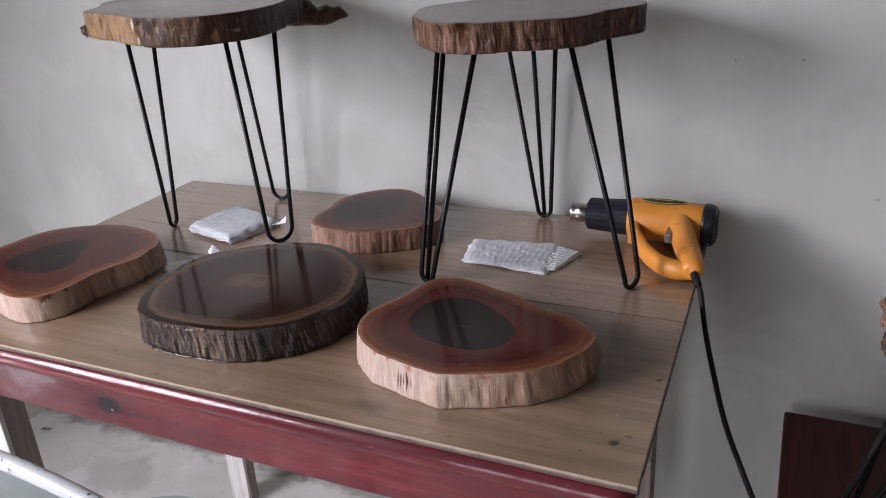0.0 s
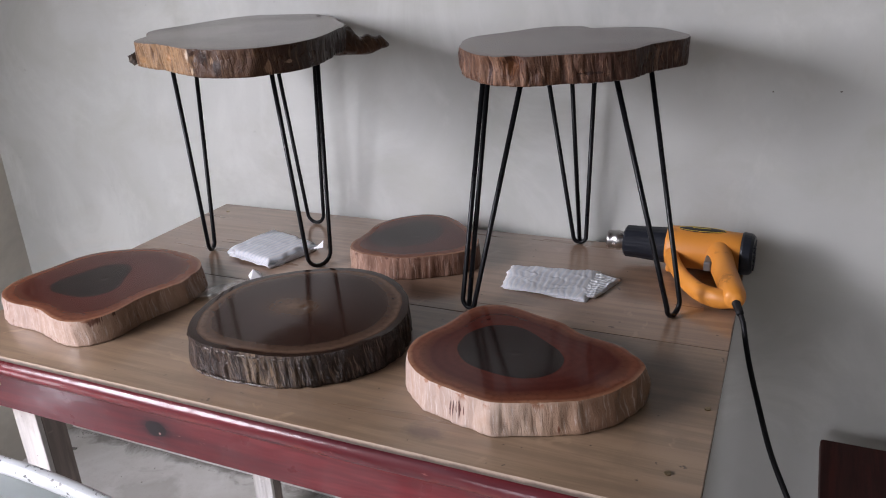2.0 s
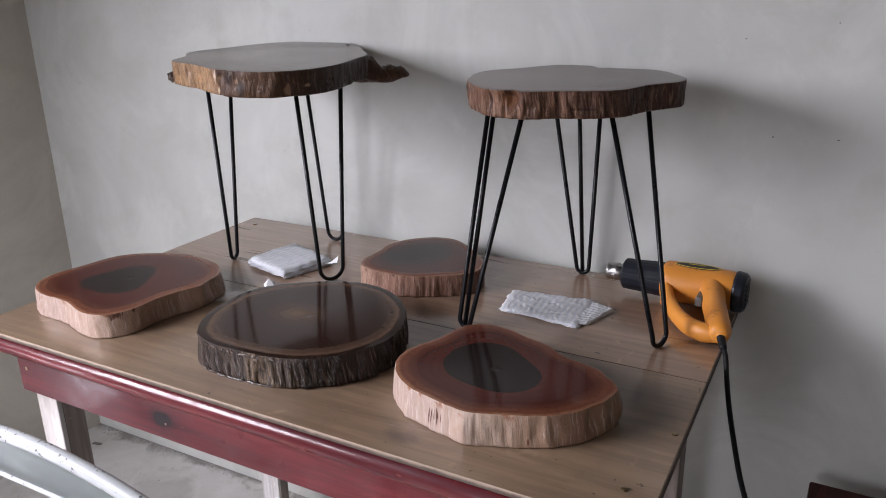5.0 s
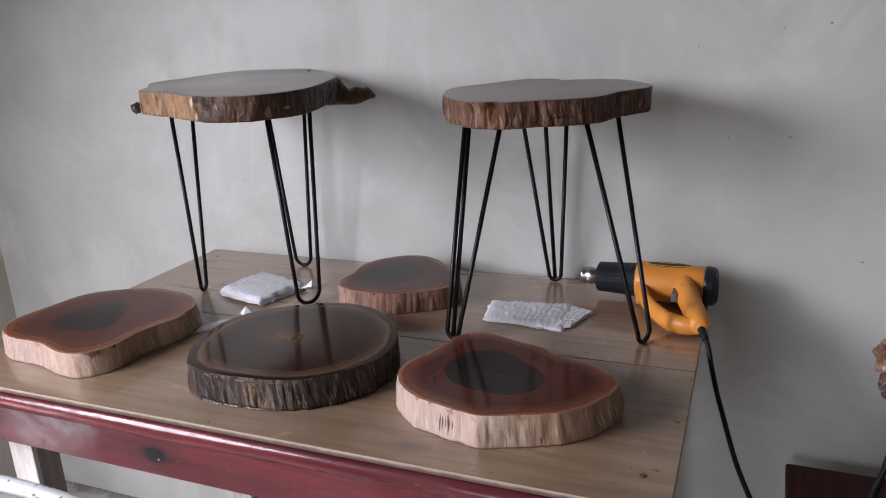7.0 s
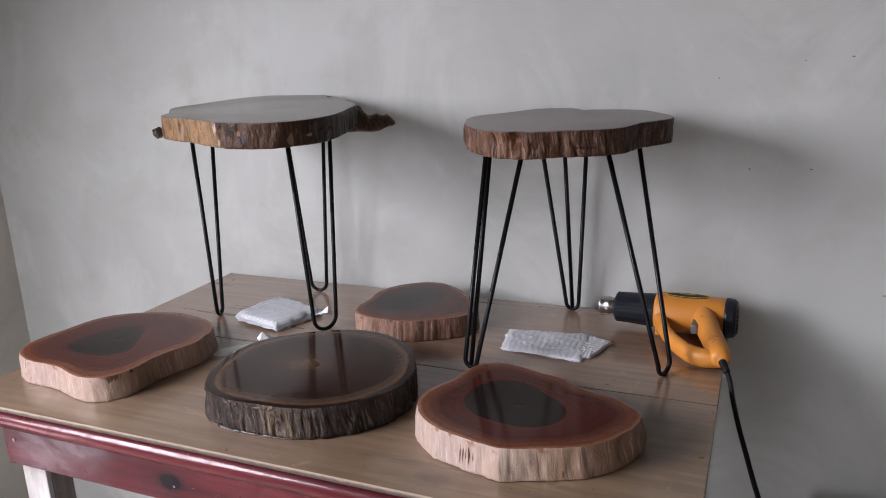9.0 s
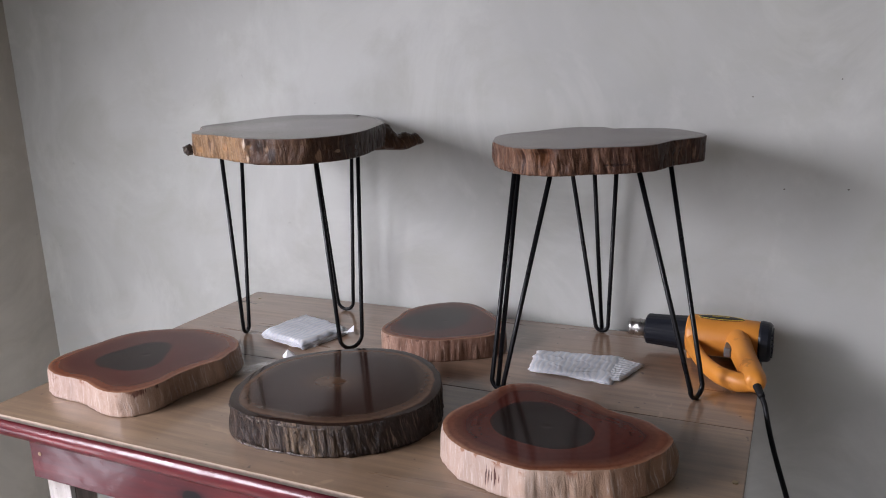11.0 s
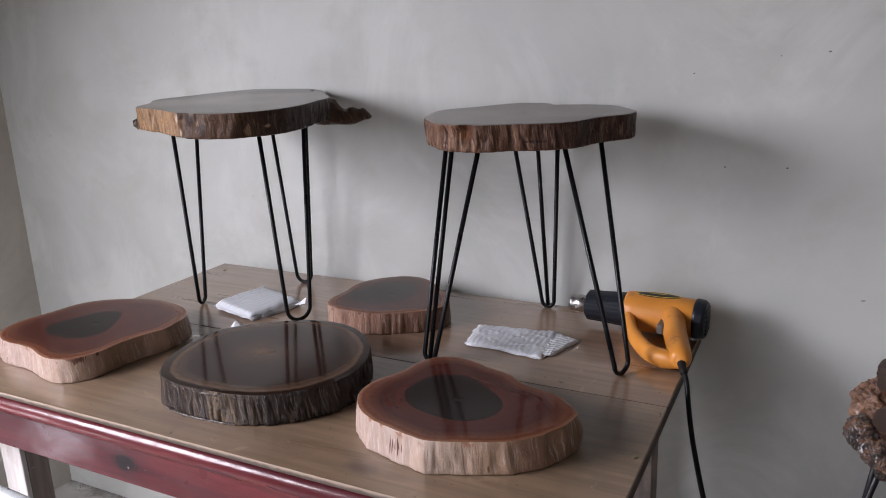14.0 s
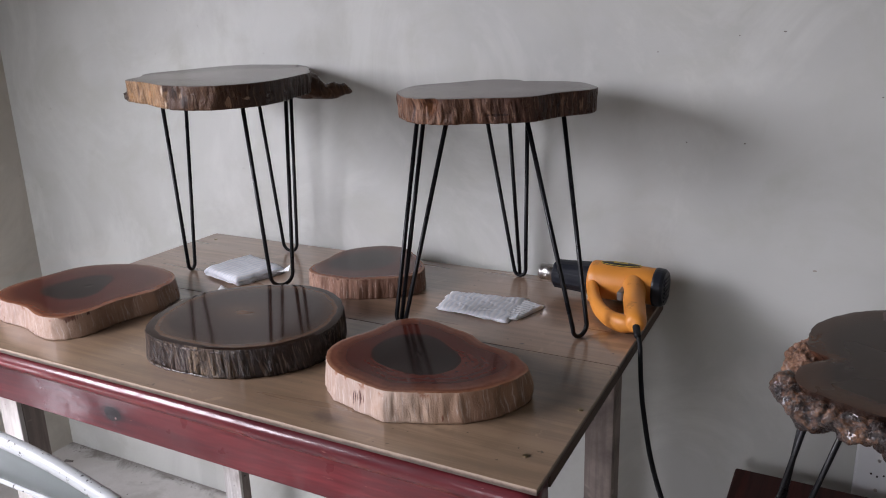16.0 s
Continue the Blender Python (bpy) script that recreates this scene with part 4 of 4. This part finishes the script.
put(cnt, cb.inputs["Base Color"], ramp(cnt, grains, [(0.36, (0.03, 0.014, 0.009)), (0.5, (0.17, 0.085, 0.048)), (0.7, (0.3, 0.175, 0.11))]))
relief(cnt, cb, grains, 0.8, 0.004)
BURL_FACE = cut_face("varnished_burl_face", (0.03, 0.02, 0.015), (0.04, 0.024, 0.016), (0.07, 0.036, 0.02), (0.075, 0.036, 0.02), 0.24, 1.0, None, 40.0, None, 0.2)
stool_c = thing("hairpin_stool", "dark burl slab stool with knotted glossy edge on the bench", "stool", "", (0.72, -0.31, BZ))
TOP_C, UNDER_C = 0.849, 0.812
CC = (0.702, -0.365)
burl = outline(0.183, (-0.004, 0.006, 0.003, 0.0, -0.004, 0.0))


def burl_rim(a):
    # a bitten hollow at the left, and a tongue of the face below it
    t = a / TAU % 1
    return burl(a) + 0.006 * math.exp(-((t - 0.44) / 0.04) ** 2) - 0.03 * math.exp(-((t - 0.542) / 0.017) ** 2) + 0.022 * math.exp(-((t - 0.6) / 0.035) ** 2)


slice_of_trunk(stool_c, CC, UNDER_C, TOP_C, burl_rim, 0.004, BURL_FACE, BURL, None, -0.03, 12, ("seat_face", "live_edge"), 0.002)
for foot, tops in (((0.507, -0.335), ((0.548, -0.435), (0.592, -0.43), (0.54, -0.418))), ((0.84, -0.2), ((0.81, -0.27), (0.78, -0.25))), ((0.8, -0.5), ((0.79, -0.45), (0.82, -0.43)))):
    hairpin(stool_c, foot, tops, BZ, UNDER_C, 0.016)
rng = random.Random(11)


def growth(angle, out, z, size):
    return ((CC[0] + out * math.cos(angle), CC[1] + out * math.sin(angle), z), (size, size, size * rng.uniform(0.8, 1.1)))


# glossy knots below the front and left rim, and a crumbling hollow in the rim above them
LUMPS = ((0.516, -0.46, 0.824, 0.021), (0.531, -0.474, 0.818, 0.024), (0.548, -0.486, 0.812, 0.03), (0.575, -0.494, 0.818, 0.026), (0.592, -0.506, 0.814, 0.028), (0.617, -0.516, 0.817, 0.025), (0.64, -0.524, 0.811, 0.031), (0.668, -0.532, 0.816, 0.027), (0.697, -0.536, 0.811, 0.03), (0.727, -0.536, 0.815, 0.028), (0.757, -0.53, 0.812, 0.03), (0.786, -0.52, 0.815, 0.028))
for k, (x, y, z, a) in enumerate(LUMPS):
    bm = bmesh.new()
    for v in bmesh.ops.create_icosphere(bm, subdivisions=5, radius=1.0)["verts"]:
        d = v.co.normalized()
        near = noise.voronoi(d * 1.5 + Vector((k * 5.1, 1, 2)))[0]
        f = 1.12 - 0.26 * near[0] - 0.1 * noise.voronoi(d * 4.5 + Vector((2, k * 3.3, 1)))[0][0] + 0.22 * noise.noise(d * 1.5 + Vector((k, 0, 4)))
        v.co = Vector((x + d.x * a * f, y + d.y * a * f, z + 0.005 + d.z * 0.85 * a * f))
    part("burl_lump", bm, KNOTS, stool_c, "", True)
for k in range(60):
    t = rng.uniform(0.478, 0.585)
    size = rng.uniform(0.007, 0.013)
    part("crumbled_knot", lumps([growth(TAU * t, burl_rim(TAU * t) + rng.uniform(-0.014, 0.012), 0.846 - size - rng.uniform(0.0, 0.02), size)], 60 + k, 4, 0.4), CRUMB, stool_c, "", True)

# ---- heat gun ----
gun = thing("heat_gun", "orange and black heat gun lying on its side", "heat gun", "", (0.18, -0.12, H))
AX = Vector((1.0, -0.035, 0.0)).normalized()
G0 = Vector((0.064, -0.088, H + 0.036))
SHORT = 0.955
part("nozzle", lathe([(0.0, 0.0125), (0.0, 0.0145), (0.004, 0.0155), (0.006, 0.0148), (0.014, 0.0148), (0.016, 0.0158), (0.02, 0.0158), (0.022, 0.015), (0.036, 0.015)], G0, AX, 28, None, SHORT), STEEL, gun, "bare steel nozzle", True)
part("nozzle_bore", lathe([(0.0, 0.0118), (0.001, 0.0118)], G0 - AX * 0.0004, AX), HOLE, gun)
prof = [(0.03, 0.016), (0.031, 0.023), (0.034, 0.0255), (0.06, 0.0262), (0.1, 0.0285), (0.104, 0.0285)]
bm = lathe(prof, G0, AX, 72, None, SHORT)
for v in bm.verts:
    q = v.co - G0
    along = q.dot(AX)
    out = q - AX * along
    if out.length > 0.02:
        v.co += out.normalized() * 0.0009 * max(0.0, math.cos(9 * math.atan2(out.z, out.y))) ** 2
part("front_guard", bm, BLACK_PLASTIC, gun, "ribbed black nozzle guard", False)
bm = lathe([(0.102, 0.026), (0.1035, 0.0315), (0.107, 0.0335), (0.118, 0.034), (0.15, 0.0342), (0.19, 0.0335), (0.221, 0.0325), (0.2235, 0.031)], G0, AX, 40, None, SHORT)
for v in bm.verts:
    v.co.z = G0.z + (v.co.z - G0.z) * 0.98
part("housing", bm, ORANGE, gun, "scuffed orange plastic housing", True)
bm = lathe([(0.222, 0.029), (0.2225, 0.033), (0.226, 0.034), (0.237, 0.0325), (0.2415, 0.029), (0.2425, 0.02)], G0, AX, 36, None, SHORT)
cap = part("rear_cap", bm, BLACK_PLASTIC, gun, "black slotted rear cap")
for k in range(6):
    z = G0.z - 0.018 + 0.0072 * k
    part("vent_slat", box(G0.x + 0.2295, G0.x + 0.233, G0.y - 0.028, G0.y + 0.008, z - 0.0014, z + 0.0014), BLACK_PLASTIC, cap)


def flat_loop(path, wide, tall, bm=None):
    """A grip of oval section along a way on the table; wide, tall: half sizes at each point of the way."""
    bm = bm or bmesh.new()
    pts = spline(path, 8)
    sizes = spline([(w, h, 0) for w, h in zip(wide, tall)], 8)
    loops = []
    for i, p in enumerate(pts):
        d = (pts[min(i + 1, len(pts) - 1)] - pts[max(i - 1, 0)]).normalized()
        side = Vector((-d.y, d.x, 0)).normalized()
        loops.append([bm.verts.new(p + side * sizes[i].x * math.cos(TAU * k / 20) + Vector((0, 0, sizes[i].y * math.sin(TAU * k / 20)))) for k in range(20)])
    for a, b in zip(loops, loops[1:]):
        for k in range(20):
            bm.faces.new((a[k], a[(k + 1) % 20], b[(k + 1) % 20], b[k]))
    bm.faces.new(loops[0][::-1]), bm.faces.new(loops[-1])
    return bm


gz = H + 0.029
part("grip", flat_loop([(0.236, -0.085, gz + 0.008), (0.246, -0.122, gz + 0.007), (0.258, -0.165, gz + 0.003), (0.27, -0.205, gz - 0.001), (0.279, -0.236, gz - 0.005), (0.283, -0.247, gz - 0.006), (0.284, -0.251, gz - 0.006)], (0.026, 0.0205, 0.018, 0.0175, 0.0175, 0.0125, 0.004), (0.027, 0.0235, 0.021, 0.0195, 0.018, 0.0125, 0.004)), ORANGE, gun, "", True)
part("hand_guard", flat_loop([(0.17, -0.082, gz + 0.004), (0.173, -0.118, gz + 0.0), (0.186, -0.152, gz - 0.005), (0.206, -0.19, gz - 0.009), (0.23, -0.22, gz - 0.011), (0.256, -0.236, gz - 0.011), (0.279, -0.236, gz - 0.009)], (0.013, 0.0112, 0.0102, 0.0108, 0.0118, 0.013, 0.013), (0.022, 0.017, 0.0145, 0.014, 0.0145, 0.015, 0.014)), ORANGE, gun, "", True)
part("trigger", box(0.2275, 0.239, -0.165, -0.133, gz - 0.002, gz + 0.014, 0.003), GREY_PLASTIC, gun, "grey trigger switch")
part("hook", box(0.166, 0.176, -0.129, -0.119, H + 0.004, H + 0.018, 0.003), ORANGE, gun)
bm = bmesh.new()
bmesh.ops.create_uvsphere(bm, u_segments=28, v_segments=8, radius=1, matrix=Matrix.Translation((0.215, -0.094, G0.z + 0.0322)) @ Matrix.Diagonal((0.038, 0.011, 0.0028, 1)))
badge = part("badge", bm, BLACK_PLASTIC, gun, "black oval badge with a yellow rim and print", True)
part("badge_rim", tube([(0.215 + 0.036 * math.cos(TAU * k / 32), -0.094 + 0.0102 * math.sin(TAU * k / 32), G0.z + 0.0334) for k in range(33)], 0.00045, 6), YELLOW, badge)
part("print_bar", box(0.201, 0.228, -0.0948, -0.0932, G0.z + 0.0346, G0.z + 0.0353), YELLOW, badge)
part("strain_relief", lathe([(0.0, 0.0085), (0.004, 0.0085), (0.006, 0.0062), (0.03, 0.0052), (0.034, 0.005)], (0.2805, -0.24, gz - 0.006), (0.34, -0.9, -0.25), 16), RUBBER, gun, "", True)
cord = spline([(0.289, -0.262, gz - 0.013), (0.297, -0.276, H + 0.0045), (0.3035, -0.294, 0.75), (0.3125, -0.322, 0.73), (0.326, -0.358, 0.705), (0.349, -0.4, 0.656), (0.375, -0.434, 0.615), (0.396, -0.44, 0.57), (0.412, -0.42, 0.525), (0.43, -0.38, 0.484), (0.46, -0.33, BZ + 0.0045), (0.56, -0.25, BZ + 0.004), (0.75, -0.18, BZ + 0.004), (1.0, -0.2, BZ + 0.004)], 10)
part("power_cord", tube(cord, 0.0036, 10), RUBBER, gun, "black rubber power cord", True)


# ---- paper tissues ----
def sheet(name, label, corners, lift, seed, ribs, layers=2, calm=1.0, crumple=0.003):
    """A folded embossed tissue: crumpled layers over four corners on the table."""
    o = thing(name, label, "tissue", "tissues on the table", (corners[0][0], corners[0][1], H))
    a, b, c, d = [Vector((*q, 0)) for q in corners]
    for layer in range(layers):
        n = 72
        bm = bmesh.new()
        rib, rows = [], []
        for j in range(n + 1):
            row = []
            for i in range(n + 1):
                u, v = i / n, j / n
                if layer < layers - 1:
                    u, v = 0.04 + 0.97 * u, 0.01 + 0.99 * v
                p = (a * (1 - u) + b * u) * (1 - v) + (d * (1 - u) + c * u) * v
                rag = Vector((noise.noise(Vector((u * 5, v * 5, seed + layer))), noise.noise(Vector((u * 5, v * 5, seed + 9 + layer))), 0)) * 0.006 + Vector((noise.noise(Vector((u * 6, v * 6, seed + 3 + layer))), noise.noise(Vector((u * 6, v * 6, seed + 4 + layer))), 0)) * 0.002 * max(abs(2 * u - 1), abs(2 * v - 1)) ** 6
                rag *= min(1.0, (b - a).length / 0.1)
                crease = 1 - abs(noise.noise(Vector((u * 3.3 + seed, v * 3.3, 5 + layer)))) * 2.4
                crease = crumple * max(crease, 0.0) ** 2 + 0.35 * crumple * noise.noise(Vector((u * 9, v * 9, seed)))
                fold = 0.5 + (1 - calm) * 0.5 + 0.5 * calm * noise.noise(Vector((u * 2.6 + seed, v * 2.2, 0.3 * layer))) + 0.3 * calm * abs(noise.noise(Vector((u * 4.5, v * 4 + seed, layer))))
                dome = (1 - abs(2 * u - 1) ** 14) * (1 - abs(2 * v - 1) ** 14)
                z = H + 0.0012 + 0.002 * layer + lift * max(fold, 0.1) * (0.12 + 0.88 * dome) * (0.45 + 0.55 * layer / (layers - 1)) + crease * (0.25 + 0.75 * dome) + 0.0006 * dome * math.sin(TAU * (u * (b - a).length if ribs else v * (d - a).length) / 0.0098)
                row.append(bm.verts.new((p.x + rag.x, p.y + rag.y, z)))
                rib.append((u if ribs else v) * ((b - a).length if ribs else (d - a).length))
            rows.append(row)
        for lo, hi in zip(rows, rows[1:]):
            for i in range(n):
                bm.faces.new((lo[i], lo[i + 1], hi[i + 1], hi[i]))
        bmesh.ops.solidify(bm, geom=bm.faces[:], thickness=0.0006)
        rib = rib + rib if len(bm.verts) == 2 * len(rib) else rib + [0.0] * (len(bm.verts) - len(rib))
        part("ply", bm, TISSUE, o, "", True, (("rib", rib),))
    return o


sheet("paper_tissue", "crumpled white embossed paper tissue, folded flat", ((-0.066, -0.262), (0.074, -0.274), (0.07, -0.158), (-0.078, -0.176)), 0.006, 2, True, 2, 0.6, 0.001)
wad = sheet("paper_tissue", "folded white ribbed paper tissue in a loose wad", ((-0.596, -0.278), (-0.482, -0.308), (-0.45, -0.2), (-0.58, -0.155)), 0.012, 5, True, 4, 0.3, 0.0005)
bm = bmesh.new()
v = [bm.verts.new(q) for q in ((-0.47, -0.225, H + 0.004), (-0.452, -0.198, H + 0.004), (-0.434, -0.205, H + 0.008), (-0.44, -0.192, H + 0.017), (-0.447, -0.207, H + 0.009))]
bm.faces.new((v[0], v[2], v[4])), bm.faces.new((v[4], v[2], v[3])), bm.faces.new((v[0], v[4], v[1])), bm.faces.new((v[1], v[4], v[3]))
part("torn_corner", bm, TISSUE, wad)
sheet("tissue_scrap", "torn white tissue corner beside the folded sheet", ((0.064, -0.262), (0.084, -0.255), (0.106, -0.178), (0.062, -0.163)), 0.004, 7, False, 2, 0.5, 0.001)

bm = bmesh.new()
v = [bm.verts.new(q) for q in ((-0.497, -0.345, H + 0.002), (-0.478, -0.362, H + 0.003), (-0.468, -0.345, H + 0.002), (-0.484, -0.328, H + 0.003), (-0.484, -0.345, H + 0.016))]
for a, b in ((0, 1), (1, 2), (2, 3), (3, 0)):
    bm.faces.new((v[a], v[b], v[4]))
tagged(part("tissue_scrap", bm, TISSUE), "small twisted white tissue scrap on the table", "tissue", "tissues on the table")
FILM, fnt, fb = material("clear_film", (0.9, 0.9, 0.9), 0.25)
fb.inputs["Transmission Weight"].default_value, fb.inputs["Alpha"].default_value = 0.6, 0.4
bm = bmesh.new()
rows = [[bm.verts.new((-0.555 + 0.075 * i / 12 + 0.02 * j / 8, -0.44 + 0.085 * i / 12 - 0.03 * j / 8, H + 0.003 + 0.004 * abs(noise.noise(Vector((i * 0.5, j * 0.6, 3)))))) for i in range(13)] for j in range(9)]
for lo, hi in zip(rows, rows[1:]):
    for i in range(12):
        bm.faces.new((lo[i], lo[i + 1], hi[i + 1], hi[i]))
tagged(part("plastic_film", bm, FILM, None, "", True), "crumpled strip of clear plastic film on the table", "film")

# ---- socket on the wall ----
socket = thing("wall_socket", "white wall socket plate with three round holes and screws", "socket", "", (0.648, 0, 0.482))
part("plate", box(0.6125, 0.6835, -0.009, -0.0003, 0.426, 0.538, 0.004), PLATE_WHITE, socket)
bm = bmesh.new()
rim = [bm.verts.new((0.648 + x, -0.0088, 0.484 + z)) for x, z in ((-0.0175, 0), (-0.011, 0.008), (0.011, 0.008), (0.0175, 0), (0.011, -0.008), (-0.011, -0.008))]
bm.faces.new(rim)
bmesh.ops.solidify(bm, geom=bm.faces[:], thickness=-0.0022)
part("socket_insert", bm, FRAME_PAINT, socket, "shallow six-sided socket well")
for x, z in ((0.6385, 0.485), (0.648, 0.4815), (0.6575, 0.485)):
    part("pin_hole", disc((x, -0.0113, z), (0, 1, 0), 0.0017, 0.001, 12), HOLE, socket)
for z in (0.511, 0.454):
    part("screw", disc((0.6485, -0.0092, z), (0, 1, 0), 0.003, 0.002, 12), STEEL, socket)

# ---- folding chair pushed under the table ----
chair = thing("folding_chair", "white tubular metal chair with grey panels and chipped paint", "chair", "", (-0.42, -0.7, 0))
CY = -0.85


def arch(x):
    return 0.738 - 0.55 * (x + 0.455) ** 2


top_rail = [(-0.45 + 0.26 * s, CY, arch(-0.45 + 0.26 * s)) for s in [k / 8 for k in range(-8, 9)]]
left = [(-0.748, CY - 0.004, 0.635), (-0.738, CY - 0.002, 0.675)]
frame_path = spline([(-0.72, CY - 0.09, 0.01), (-0.735, CY - 0.05, 0.3)] + left + top_rail + [(-0.162, CY - 0.002, 0.675), (-0.152, CY - 0.004, 0.635), (-0.165, CY - 0.05, 0.3), (-0.18, CY - 0.09, 0.01)], 5)
part("back_frame", tube(frame_path, 0.0098, 14), CHAIR_WHITE, chair, "chipped white steel tube", True)
bm = bmesh.new()
rows = []
for j in range(7):
    row = []
    for i in range(29):
        x = -0.715 + 0.53 * i / 28
        u = (x + 0.45) / 0.265
        hi = arch(x) - 0.006
        lo = 0.672 - 0.006 * u * u
        row.append(bm.verts.new((x, CY - 0.012 * (1 - u * u) * math.sin(math.pi * j / 6), hi + (min(lo, hi - 0.01) - hi) * j / 6)))
    rows.append(row)
for lo, hi in zip(rows, rows[1:]):
    for i in range(28):
        bm.faces.new((lo[i], hi[i], hi[i + 1], lo[i + 1]))
bmesh.ops.solidify(bm, geom=bm.faces[:], thickness=0.0015)
part("back_panel", bm, CHAIR_GREY, chair, "grey enamelled back panel", True)
part("panel_hem", tube([(-0.715 + 0.53 * i / 28, CY - 0.001, 0.67 - 0.006 * ((i - 14) / 14) ** 2) for i in range(29)], 0.0035, 8), CHAIR_WHITE, chair)
n = 40
bm = bmesh.new()
rim = []
for k in range(n):
    a = TAU * k / n
    c, s = math.cos(a), math.sin(a)
    rim.append((-0.42 + 0.15 * math.copysign(abs(c) ** 0.85, c), -0.715 + 0.178 * math.copysign(abs(s) ** 0.85, s)))
lo = [bm.verts.new((x, y, 0.4)) for x, y in rim]
hi = [bm.verts.new((x, y, 0.415)) for x, y in rim]
inn = [bm.verts.new((-0.42 + (x + 0.42) * 0.93, -0.715 + (y + 0.715) * 0.93, 0.413)) for x, y in rim]
for k in range(n):
    q = (k + 1) % n
    bm.faces.new((lo[k], lo[q], hi[q], hi[k])), bm.faces.new((hi[k], hi[q], inn[q], inn[k]))
bm.faces.new(inn), bm.faces.new(lo[::-1])
part("seat", bm, CHAIR_GREY, chair, "grey metal seat with worn rim")
part("seat_rim", tube([(x, y, 0.409) for x, y in rim + rim[:1]], 0.005, 8, None, False), CHAIR_WHITE, chair)
for x in (-0.625, -0.235):
    part("front_leg", tube(spline([(x, -0.9, 0.4), (x, -0.76, 0.21), (x, -0.6, 0.01)], 6), 0.0095, 12), CHAIR_WHITE, chair, "", True)
    part("foot_cap", disc((x, -0.598, 0.006), (0, 0, 1), 0.012, 0.012, 14), RUBBER, chair)
for z, y in ((0.2, CY - 0.062),):
    part("crossbar", tube([(-0.733, y, z), (-0.167, y, z)], 0.008, 10), CHAIR_WHITE, chair)
